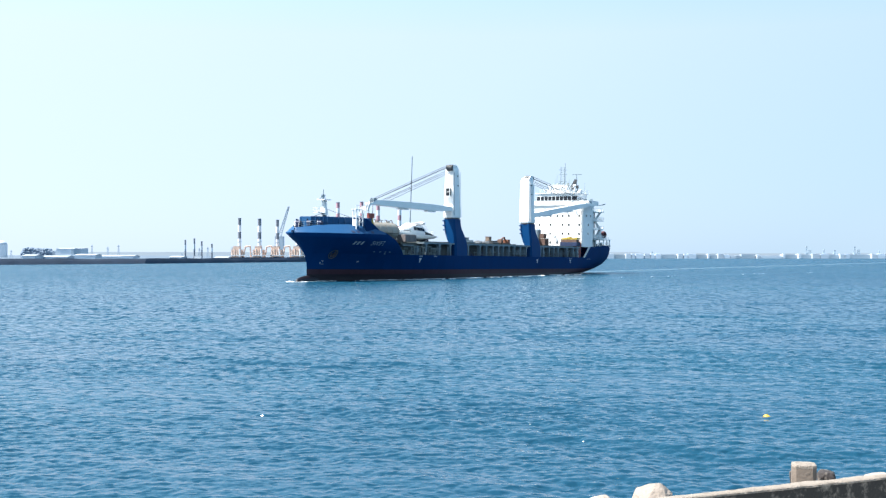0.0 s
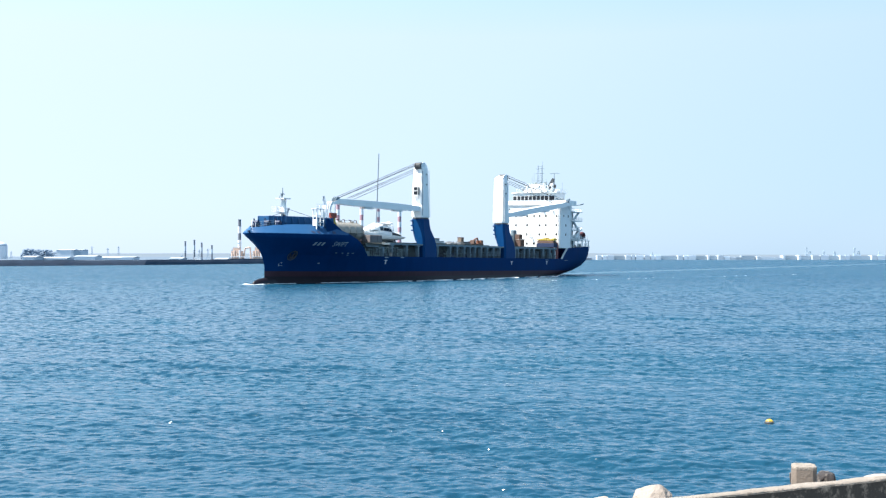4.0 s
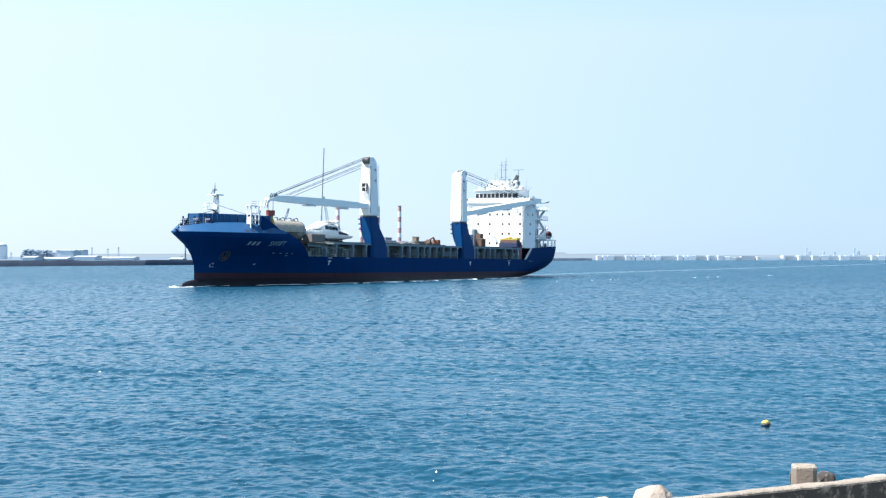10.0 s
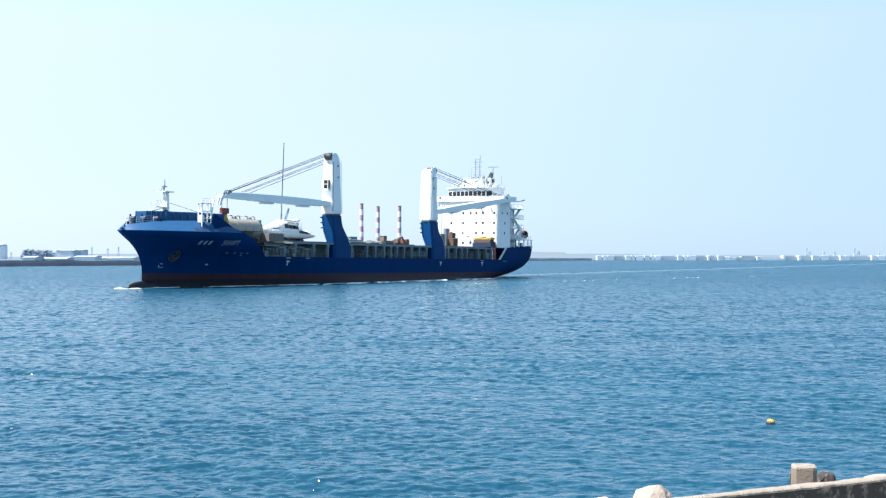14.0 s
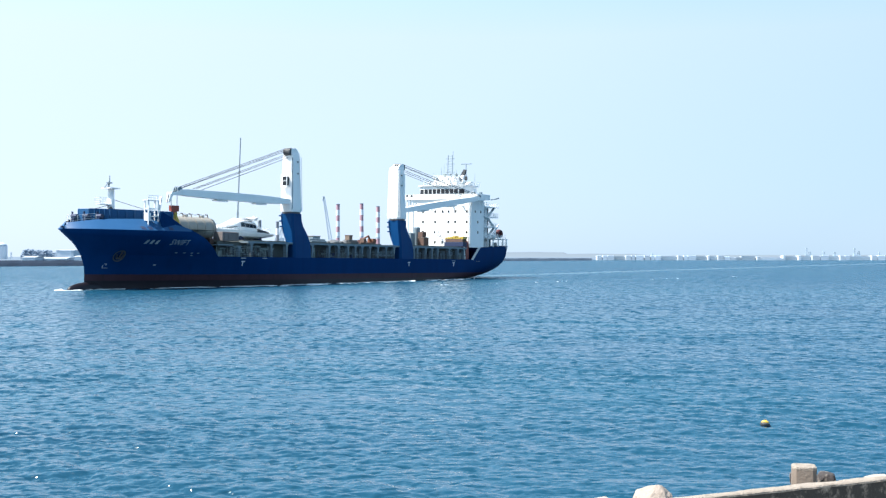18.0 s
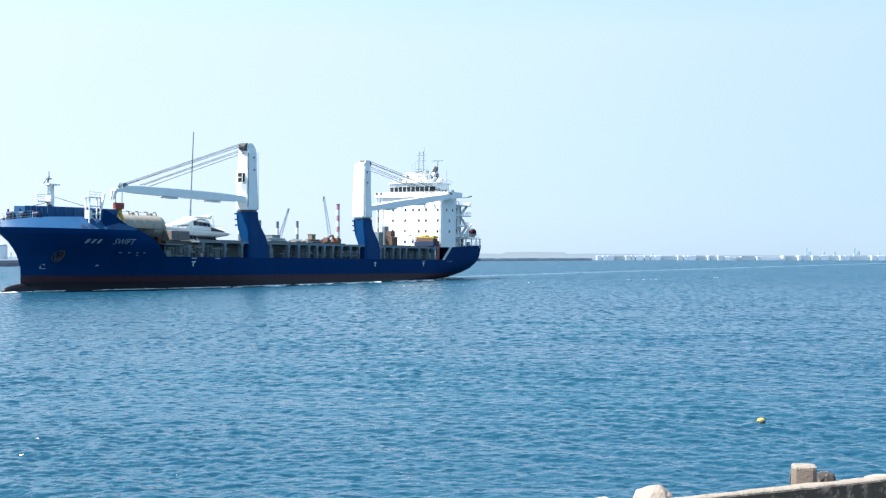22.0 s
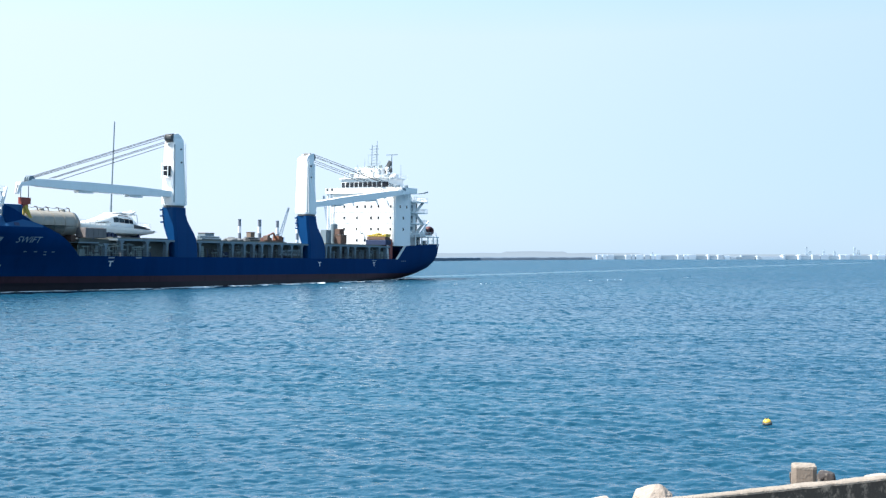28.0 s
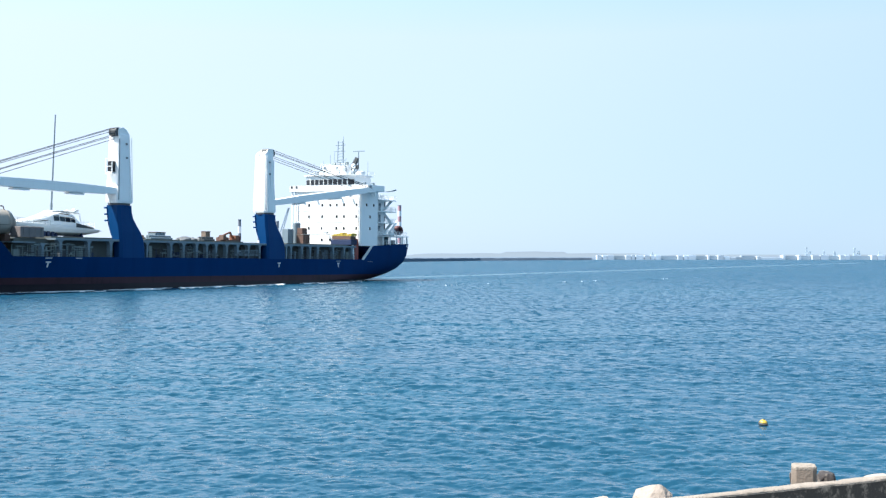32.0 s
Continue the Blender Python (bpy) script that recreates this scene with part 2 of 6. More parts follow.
# ---------------------------------------------------------------- mesh helpers
def part(name, bm, mat, parent=None, label="", smooth=False):
    me = bpy.data.meshes.new(name)
    bmesh.ops.recalc_face_normals(bm, faces=bm.faces[:])
    bm.to_mesh(me)
    bm.free()
    me.materials.append(M[mat] if isinstance(mat, str) else mat)
    if smooth:
        me.polygons.foreach_set("use_smooth", [True] * len(me.polygons))
    ob = new(name, me)
    if parent:
        ob.parent = parent
    if label:
        ob["label"] = label
    return ob


def box(bm, x0, x1, y0, y1, z0, z1):
    v = [bm.verts.new((x, y, z)) for z in (z0, z1) for x, y in ((x0, y0), (x1, y0), (x1, y1), (x0, y1))]
    for f in ((3, 2, 1, 0), (4, 5, 6, 7), (0, 1, 5, 4), (1, 2, 6, 5), (2, 3, 7, 6), (3, 0, 4, 7)):
        bm.faces.new([v[i] for i in f])
    return bm


def beam(bm, a, b, w, h=None, w2=None, h2=None):
    """A bar from a to b, w wide (sideways) and h high, tapering to w2, h2."""
    a, b = Vector(a), Vector(b)
    h = w if h is None else h
    w2, h2 = (w if w2 is None else w2), (h if h2 is None else h2)
    d = (b - a).normalized()
    side = d.cross(Vector((0, 0, 1)))
    side = side.normalized() if side.length > 1e-4 else Vector((1, 0, 0))
    up = side.cross(d)
    v = [bm.verts.new(p + side * s * ww / 2 + up * u * hh / 2) for p, ww, hh in ((a, w, h), (b, w2, h2)) for s, u in ((-1, -1), (1, -1), (1, 1), (-1, 1))]
    for f in ((3, 2, 1, 0), (4, 5, 6, 7), (0, 1, 5, 4), (1, 2, 6, 5), (2, 3, 7, 6), (3, 0, 4, 7)):
        bm.faces.new([v[i] for i in f])
    return bm


def tube(bm, a, b, r, r2=None, n=8):
    a, b = Vector(a), Vector(b)
    r2 = r if r2 is None else r2
    d = (b - a).normalized()
    s = d.orthogonal().normalized()
    u = d.cross(s)
    ra, rb = [[bm.verts.new(p + (s * math.cos(2 * math.pi * i / n) + u * math.sin(2 * math.pi * i / n)) * q) for i in range(n)] for p, q in ((a, r), (b, r2))]
    for i in range(n):
        bm.faces.new((ra[i], ra[(i + 1) % n], rb[(i + 1) % n], rb[i]))
    bm.faces.new(ra[::-1])
    bm.faces.new(rb)
    return bm


def loft(bm, rings, closed=True, caps=True):
    """Skin over rings of points, each ring with the same number of points."""
    vs = [[bm.verts.new(p) for p in ring] for ring in rings]
    n = len(vs[0])
    for a, b in zip(vs, vs[1:]):
        for i in range(n if closed else n - 1):
            j = (i + 1) % n
            bm.faces.new((a[i], a[j], b[j], b[i]))
    if caps and closed:
        bm.faces.new(vs[0][::-1])
        bm.faces.new(vs[-1])
    return bm


def prism(bm, outline, y0, y1):
    """A plate with an outline in the x-z plane, from y0 to y1."""
    return loft(bm, [[(x, y0, z) for x, z in outline], [(x, y1, z) for x, z in outline]])


def rail(bm, points, height=1.0, every=2.0, bars=3, r=0.03):
    """A railing over a line of points: posts and level bars."""
    for a, b in zip(points, points[1:]):
        a, b = Vector(a), Vector(b)
        k = max(1, round((b - a).length / every))
        for i in range(k + 1):
            p = a.lerp(b, i / k)
            beam(bm, p, p + Vector((0, 0, height)), r * 2)
        for j in range(bars):
            up = Vector((0, 0, height * (j + 1) / bars))
            beam(bm, a + up, b + up, r * 1.6)
    return bm


def lerp_table(table, x):
    for (a, u), (b, v) in zip(table, table[1:]):
        if x <= b:
            k = min(1, max(0, (x - a) / (b - a)))
            return u + (v - u) * k
    return table[-1][1]


def blob(bm, centre, size, rough=0.25, sub=2, seed=0, flat=0.0):
    """A rough stone or clump."""
    made = bmesh.ops.create_icosphere(bm, subdivisions=sub, radius=1)
    for v in made["verts"]:
        k = 1 + rough * noise.noise(v.co * 1.3 + Vector((seed * 7.1, seed * 3.3, 0))) * 1.6 + rough * 0.4 * noise.noise(v.co * 3.7 + Vector((seed, 0, seed * 2.0)))
        v.co = Vector((v.co.x * size[0], v.co.y * size[1], v.co.z * size[2])) * k + Vector(centre)
    return bm


def thing(name, label, category, group="", kind=""):
    return tagged(new(name), label, category, group, kind)


# ---------------------------------------------------------------- the sea
WIND, CHOP, SKEW = 252, 0.4, 1.5
# shortest and longest wave, steepness, size and grain of the patch, narrowness of direction
WAVES = ((0.16, 0.34, 0.115, 19.0, 512, 0.25), (0.34, 0.7, 0.120, 31.0, 512, 0.3), (0.7, 1.5, 0.080, 47.0, 256, 0.4), (1.5, 3.2, 0.050, 97.0, 256, 0.8), (3.2, 8.0, 0.030, 171.0, 256, 2.0))


def wave_band(rng, short, long, slope, size, n, wind, spread):
    """One band of wave lengths on a square patch that repeats: height and sideways pull, from a random sum of plane waves."""
    f = np.fft.fftfreq(n, size / n) * 2 * math.pi
    kx, ky = np.meshgrid(f, f)
    k = np.hypot(kx, ky) + 1e-9
    lo, hi = 2 * math.pi / long, 2 * math.pi / short
    inside = np.exp(-((np.log(k) - 0.5 * (math.log(lo) + math.log(hi))) / (0.5 * math.log(hi / lo))) ** 4)
    turn = np.angle(np.exp(1j * (np.arctan2(ky, kx) - wind)))
    way = np.where(np.abs(turn) < math.pi / 2, np.cos(turn), 0) ** spread + 0.03
    h = (rng.normal(size=(n, n)) + 1j * rng.normal(size=(n, n))) * inside * way / k ** 2
    z, dx, dy = [np.fft.ifft2(q).real for q in (h, -1j * kx / k * h, -1j * ky / k * h)]
    steep = np.sqrt((np.gradient(z, size / n, axis=0) ** 2 + np.gradient(z, size / n, axis=1) ** 2).mean())
    return [q * slope / steep for q in (z, dx, dy)]


def sample(field, x, y, size):
    """The value of a repeating patch at x, y."""
    n = field.shape[0]
    u, v = (x / size * n) % n, (y / size * n) % n
    i, j = u.astype(int) % n, v.astype(int) % n
    p, q = u - np.floor(u), v - np.floor(v)
    k, l = (i + 1) % n, (j + 1) % n
    return (field[j, i] * (1 - p) + field[j, k] * p) * (1 - q) + (field[l, i] * (1 - p) + field[l, k] * p) * q


def make_sea():
    rng = np.random.RandomState(4)
    ys, y = [-4000.0, -600.0, -60.0, -20.0, 6.0, 12.0], 17.0
    while y < 4980:
        ys.append(y)
        y += max(0.055, y * y / 11500 * 0.80)
    ys.append(4985.0)
    ys = np.array(ys)
    u = np.linspace(-1, 1, 1000)
    spanx = 0.42 * np.maximum(ys, 0) + 17
    wide = np.array([4.0, 15.0, 50.0, 150.0, 500.0, 1500.0, 4000.0])      # calm outer water, plainer with distance
    inner = u[None, :] * spanx[:, None]
    X = np.concatenate([-spanx[:, None] - wide[None, ::-1], inner, spanx[:, None] + wide[None, :]], 1) + 2
    cols = X.shape[1]
    Y = np.repeat(ys[:, None], cols, 1)
    rough_part = np.concatenate([np.zeros(7), np.ones(1000), np.zeros(7)])[None, :]
    step = np.gradient(ys)[:, None] + 0 * X
    X0, Y0, Z = X.copy(), Y.copy(), 0 * X
    group = 0.8 + 0.35 * np.sin(0.11 * X0 + 0.19 * Y0) * np.sin(0.07 * Y0 - 0.13 * X0 + 2) + 0.2 * np.sin(0.05 * X0 - 0.31 * Y0 + 1)
    for short, long, slope, size, n, spread in WAVES:
        wind = radians(WIND + rng.uniform(-14, 14))
        z, dx, dy = wave_band(rng, short, long, slope, size, n, wind, spread)
        fade = np.clip(long / (1.6 * step) - 0.6, 0, 1) * group * rough_part
        lift = sample(z, X0, Y0, size) * fade
        Z += lift
        X += CHOP * sample(dx, X0, Y0, size) * fade + SKEW * math.cos(wind) * lift      # crests lean ahead: short steep fronts, long backs
        Y += CHOP * sample(dy, X0, Y0, size) * fade + SKEW * math.sin(wind) * lift
    rows = len(ys)
    me = bpy.data.meshes.new("sea")
    me.vertices.add(rows * cols)
    me.vertices.foreach_set("co", np.stack([X, Y, Z], -1).astype(np.float32).ravel())
    idx = np.arange(rows * cols).reshape(rows, cols)
    quads = np.stack([idx[:-1, :-1], idx[:-1, 1:], idx[1:, 1:], idx[1:, :-1]], -1).reshape(-1, 4)
    me.loops.add(quads.size)
    me.loops.foreach_set("vertex_index", quads.ravel().astype(np.int32))
    me.polygons.add(len(quads))
    me.polygons.foreach_set("loop_start", (np.arange(len(quads)) * 4).astype(np.int32))
    me.polygons.foreach_set("use_smooth", np.ones(len(quads), dtype=bool))
    me.update(calc_edges=True)
    me.materials.append(M["water"])
    return tagged(new("water", me), "choppy blue harbour water with small waves", "sea", kind="structure")


sea = make_sea()


# ---------------------------------------------------------------- the cargo ship (x forward from the stern, y to port, z up from the water)
def ship_pose(t):
    """The ship's way: it slides past on a slightly curving course, trimmed by the stern and listing a little to port."""
    s = t - 16.0
    yaw = radians(30.668 - 0.072 * s)
    course = yaw + radians(0.036 * s + 4.905)
    d = 3.182 * s - 0.0015 * s * s
    x, y = -20.6 - math.sin(course) * d, 263.0 - math.cos(course) * d
    heading = math.atan2(-math.cos(yaw), -math.sin(yaw))
    return x, y, heading


def on_ship(t, upright=False):
    x, y, heading = ship_pose(t)
    m = Matrix.Translation((x, y, 0 if upright else 0.35)) @ Matrix.Rotation(heading, 4, 'Z')
    if not upright:
        m = m @ Matrix.Rotation(radians(-0.457), 4, 'Y') @ Matrix.Rotation(radians(-0.746), 4, 'X')
    return m @ Matrix.Translation((-65, 0, 0))


HALF = 9.35
STEM = [(-4, 138.4), (0.5, 138.7), (1.5, 138.7), (2.9, 138.75), (5.2, 139.6), (7.1, 140.8), (9.45, 143.3), (11.6, 142.8)]
AFT = [(-4, 22.0), (0.0, 9.0), (0.6, 6.2), (1.5, 3.4), (3.0, 0.0), (4.5, -1.6), (6.0, -2.5), (9.2, -3.0)]
AFT_W = [(-4, 0.3), (0.0, 2.4), (0.6, 4.0), (1.5, 5.6), (3.0, 7.0), (4.5, 7.9), (6.0, 8.3), (9.2, 8.7)]
ENTRY = [(-4, 60.0), (0.5, 56.0), (3.0, 49.0), (5.2, 40.0), (7.1, 29.0), (9.45, 19.0), (11.6, 18.0)]
TOP_FORE = [(114.4, 5.08), (116.7, 6.75), (119.1, 8.45), (122.6, 9.9), (124.5, 10.4), (127.0, 10.85), (129.5, 11.25), (132.0, 11.5), (137.0, 11.35), (140.0, 11.1), (144.0, 10.35)]
TOP_AFT = [(-3.0, 8.95), (14.2, 8.25), (18.1, 5.08)]


def breadth(x, z):
    """Half the ship's breadth at x and z."""
    stem, aft = lerp_table(STEM, z), lerp_table(AFT, z)
    b = HALF
    s = (stem - x) / lerp_table(ENTRY, z)
    if s < 1:
        s = max(0.0, s)
        b = HALF * (1 - (1 - s) ** 2.3) ** (0.62 if z > 8 else 1.06 - 0.055 * max(0, z))
    q = (x - aft) / (26 - 1.6 * max(0, z))
    if q < 1:
        q = max(0.0, q)
        w = lerp_table(AFT_W, z)
        b = w + (HALF - w) * (1 - (1 - q) ** 2.2)
    if z > 9.45 and x > 110:      # the bulwark leans inboard above the knuckle
        b -= min(b, (z - 9.45) * 1.25 * min(1, max(0.0, x - 120.0) / 12.0))
    return max(b, 0.0)


def hull_skin(bm, zs, x_of, us):
    """Port and starboard skin over the levels zs(u) between two ends."""
    for side in (1, -1):
        grid = []
        for level in zs:
            row = []
            for u in us:
                x, z = x_of(u, level)
                row.append(bm.verts.new((x, side * breadth(x, z), z)))
            grid.append(row)
        for a, b in zip(grid, grid[1:]):
            for i in range(len(us) - 1):
                bm.faces.new((a[i], a[i + 1], b[i + 1], b[i]))


def along(u, z):
    a, b = lerp_table(AFT, z), lerp_table(STEM, z)
    return a + (b - a) * u, z


US = [0.5 - 0.5 * math.cos(math.pi * i / 72) for i in range(73)]


def transom(bm, zs):
    rows = []
    for z in zs:
        x, w = lerp_table(AFT, z), lerp_table(AFT_W, z)
        rows.append([bm.verts.new((x - 0.5 * (1 - (k / 6) ** 2), w * k / 6, z)) for k in range(-6, 7)])
    for a, b in zip(rows, rows[1:]):
        for i in range(12):
            bm.faces.new((a[i], a[i + 1], b[i + 1], b[i]))


ship = thing("cargo_ship", "blue-hulled cargo ship with two white deck cranes, under way", "ship")


def make_hull():
    bm = bmesh.new()
    hull_skin(bm, [1.72, 2.3, 3.0, 3.8, 4.5, 5.08], along, US)
    transom(bm, [1.72, 2.4, 3.0, 3.8, 4.5, 5.08])
    # bow flare and bulwark
    rim = bmesh.new()
    for side in (1, -1):
        grid = []
        for v in (0.0, 0.17, 0.34, 0.52, 0.69, 0.70, 0.8, 0.9, 1.0):
            row = []
            for i in range(46):
                u = math.sin(0.5 * math.pi * i / 45)
                x0 = 114.4 + (143.3 - 114.4) * u
                top = lerp_table(TOP_FORE, x0)
                z = 5.08 + (top - 5.08) * v
                if v in (0.69, 0.70) and top > 9.6:
                    z = 9.45 if v == 0.69 else 9.5
                elif top > 9.6:
                    z = 5.08 + (9.45 - 5.08) * v / 0.69 if v < 0.69 else 9.5 + (top - 9.5) * (v - 0.7) / 0.3
                x = 114.4 + (lerp_table(STEM, z) - 114.4) * u
                row.append(bm.verts.new((x, side * breadth(x, z), z)))
            grid.append(row)
        for k, (a, b) in enumerate(zip(grid, grid[1:])):
            if k >= 5:
                ra, rb = [[rim.verts.new(v.co) for v in r] for r in (a, b)]
            for i in range(45):
                if k >= 5 and a[i].co.z > 9.4 and a[i].co.x > 121.0:
                    rim.faces.new((ra[i], ra[i + 1], rb[i + 1], rb[i]))
                else:
                    bm.faces.new((a[i], a[i + 1], b[i + 1], b[i]))
        # stern quarter
        grid = []
        for v in (0, 0.25, 0.5, 0.75, 1):
            row = []
            for i in range(25):
                x0 = -3.0 + 21.1 * i / 24
                top = lerp_table(TOP_AFT, x0)
                z = 5.08 + (top - 5.08) * v
                a = lerp_table(AFT, z)
                x = a + (18.1 - a) * i / 24
                row.append(bm.verts.new((x, side * breadth(x, z), z)))
            grid.append(row)
        for a, b in zip(grid, grid[1:]):
            for i in range(24):
                bm.faces.new((a[i], a[i + 1], b[i + 1], b[i]))
    transom(bm, [5.08, 6.0, 7.5, 8.95])
    bmesh.ops.remove_doubles(bm, verts=bm.verts[:], dist=0.004)
    for v in [v for v in bm.verts if not v.link_faces]:
        bm.verts.remove(v)
    for v in [v for v in rim.verts if not v.link_faces]:
        rim.verts.remove(v)
    bmesh.ops.remove_doubles(rim, verts=rim.verts[:], dist=0.004)
    # the sun on the bulwark is painted in by its lighter blue
    part("bulwark", rim, "sunlit", ship, "blue bulwark of the forecastle, coloured lighter as if sunlit", smooth=True)
    ob = part("hull", bm, "hull", ship, "deep blue painted steel hull with faint streaks", smooth=True)
    bm = bmesh.new()
    hull_skin(bm, [0.62, 0.9, 1.2, 1.72], along, US)
    transom(bm, [0.62, 0.9, 1.2, 1.72])
    bmesh.ops.remove_doubles(bm, verts=bm.verts[:], dist=0.004)
    part("boot_topping", bm, "boot", ship, "worn dark red band along the waterline", smooth=True)
    bm = bmesh.new()
    hull_skin(bm, [-4.0, -2.0, -0.8, 0.0, 0.3, 0.62], along, US)
    transom(bm, [-4.0, -2.0, -0.8, 0.0, 0.3, 0.62])
    bmesh.ops.remove_doubles(bm, verts=bm.verts[:], dist=0.004)
    part("wet_bottom", bm, "wet", ship, "wet weedy strip just above the water", smooth=True)
    # bulb
    bm = bmesh.new()
    rings = []
    for i in range(13):
        a = math.pi * 0.5 * i / 12
        x = 134.0 + 8.3 * math.sin(a)
        r = max(0.02, math.cos(a) ** 0.55)
        rings.append([(x, 1.15 * r * math.cos(2 * math.pi * k / 20), -1.55 + (2.15 * math.sin(2 * math.pi * k / 20)) * r) for k in range(20)])
    loft(bm, rings)
    part("bulbous_bow", bm, "wet", ship, smooth=True)
    # decks
    bm = bmesh.new()
    for zt, xs in ((5.0, [i * 4.0 for i in range(3, 30)]), (9.9, [114.5 + 1.2 * i for i in range(24)]), (8.2, [-2.6 + 1.7 * i for i in range(11)])):
        va = []
        for x in xs:
            w = max(0.02, breadth(x, zt) - 0.06)
            if zt == 9.9 and x < 127:
                w = max(0.02, w)
            va.append((bm.verts.new((x, w, zt)), bm.verts.new((x, -w, zt))))
        for (a, b), (c, d) in zip(va, va[1:]):
            bm.faces.new((a, b, d, c))
    part("deck", bm, "deck", ship)


make_hull()


def on_side(x, z, off=0.03):
    return Vector((x, breadth(x, z) + off, z))


def side_plate(name, points, mat, label="", n=1):
    """Thin paint laid on the port side, following the plating."""
    bm = bmesh.new()
    for quad in points:
        inner = [bm.verts.new(on_side(x, z, -0.3)) for x, z in quad]
        outer = [bm.verts.new(on_side(x, z, 0.05)) for x, z in quad]
        bm.faces.new(outer)
        k = len(quad)
        for i in range(k):
            bm.faces.new((inner[i], inner[(i + 1) % k], outer[(i + 1) % k], outer[i]))
    return part(name, bm, mat, ship, label)


def hull_text(body, x_start, z_base, size, width):
    cu = bpy.data.curves.new("lettering", 'FONT')
    cu.body, cu.size, cu.shear = body, size, 0.25
    ob = bpy.data.objects.new("lettering", cu)
    scene.collection.objects.link(ob)
    bpy.context.view_layer.update()
    me = bpy.data.meshes.new_from_object(ob.evaluated_get(bpy.context.evaluated_depsgraph_get()))
    scene.collection.objects.unlink(ob)
    bpy.data.objects.remove(ob)
    xs = [v.co.x for v in me.vertices]
    k = width / (max(xs) - min(xs))
    for v in me.vertices:
        v.co = on_side(x_start - (v.co.x - min(xs)) * k, z_base + v.co.y, 0.06)
    me.materials.append(M["lettering"])
    o = new("lettering", me)
    o.parent = ship
    o["label"] = "white slanted painted word on the bow"
    return o


hull_text("SWIFT", 126.6, 7.05, 1.4, 4.25)
bars = []
for i in range(3):
    x = 131.5 - i * 1.0
    bars.append([(x, 7.15), (x - 0.5, 7.15), (x - 0.7, 7.85), (x - 0.2, 7.85)])
side_plate("name_bars", bars, "lettering", "white slanted painted bars on the bow")


def tug_mark(x, z):
    side_plate("tug_mark", [[(x + 0.48, z + 0.35), (x - 0.48, z + 0.35), (x - 0.48, z + 0.14), (x + 0.48, z + 0.14)],
                            [(x + 0.12, z + 0.14), (x - 0.12, z + 0.14), (x - 0.12, z - 0.6), (x + 0.12, z - 0.6)]], "mark", "white painted tug push mark")


for x in (107.8, 49.0, 27.9):
    tug_mark(x, 3.95)
side_plate("stencil", [[(108.5, 4.95), (107.2, 4.95), (107.2, 4.72), (108.5, 4.72)]], "lettering")
side_plate("stencil", [[(102.5, 4.95), (101.2, 4.95), (101.2, 4.75), (102.5, 4.75)]], "lettering")
side_plate("stencil", [[(28.8, 4.75), (26.9, 4.75), (26.9, 4.6), (28.8, 4.6)]], "lettering")
side_plate("stern_stripe", [[(18.4, 5.0), (17.7, 5.0), (14.0, 8.2), (14.6, 8.3)]], "mark", "white slanted stripe")
side_plate("bulb_mark", [[(136.1, 3.3), (135.98, 3.3), (135.98, 2.8), (136.1, 2.8)], [(135.98, 2.9), (135.2, 2.9), (135.2, 2.8), (135.98, 2.8)], [(135.98, 3.6), (135.5, 3.6), (135.5, 3.52), (135.98, 3.52)], [(135.62, 3.52), (135.5, 3.52), (135.5, 3.3), (135.62, 3.3)]], "lettering", "white painted mark of the bulbous bow")
side_plate("thruster_mark", [[(127.4, 3.55), (126.9, 3.55), (126.9, 3.3), (127.4, 3.3)]], "lettering")
for x, z in ((124.4, 5.75), (122.7, 5.75), (121.1, 5.75), (119.7, 5.75), (120.9, 5.3)):
    side_plate("freeing_port", [[(x, z), (x - 0.5, z), (x - 0.5, z - 0.18), (x, z - 0.18)]], "grey")
for x in (16.0, 15.2, 14.4):
    side_plate("vent_opening", [[(x, 4.7), (x - 0.25, 4.7), (x - 0.25, 4.5), (x, 4.5)]], "lettering")
for x in (133.2, 131.9, 127.6):
    side_plate("mooring_port", [[(x, 10.15), (x - 0.85, 10.15), (x - 0.85, 9.65), (x, 9.65)]], "navy", "dark oval mooring opening")
side_plate("mooring_port", [[(143.7, 9.95), (143.3, 9.95), (143.3, 9.55), (143.7, 9.55)]], "navy")


def make_anchor():
    """A stockless anchor stowed in its recess."""
    bm = bmesh.new()
    x, z = 134.1, 4.95
    c = on_side(x, z, 0.0)
    for i in range(16):
        a, b = 2 * math.pi * i / 16, 2 * math.pi * (i + 1) / 16
        quad = []
        for r, o in ((0.75, 0.05), (0.98, 0.10)):
            for t in (a, b):
                quad.append(on_side(x + r * math.cos(t), z + r * 1.05 * math.sin(t), o))
        q = [bm.verts.new(p) for p in (quad[0], quad[1], quad[3], quad[2])]
        bm.faces.new(q)
    rec = part("anchor_recess", bm, "dark", ship, "dark ring of the anchor pocket")
    bm = bmesh.new()

    def p(dx, dz, o=0.25):
        return on_side(x + dx, z + dz, o)
    beam(bm, p(0, 0.75), p(0, -0.35), 0.22, 0.22)
    beam(bm, p(-0.5, -0.42), p(0.5, -0.42), 0.3, 0.34)
    for k in (-1, 1):
        beam(bm, p(0.42 * k, -0.42), p(0.62 * k, 0.3), 0.3, 0.26, 0.10, 0.12)
        beam(bm, p(0.62 * k, 0.3), p(0.40 * k, 0.12), 0.08, 0.22, 0.08, 0.3)
    part("anchor", bm, "anchor", ship, "dull iron stockless anchor")


make_anchor()


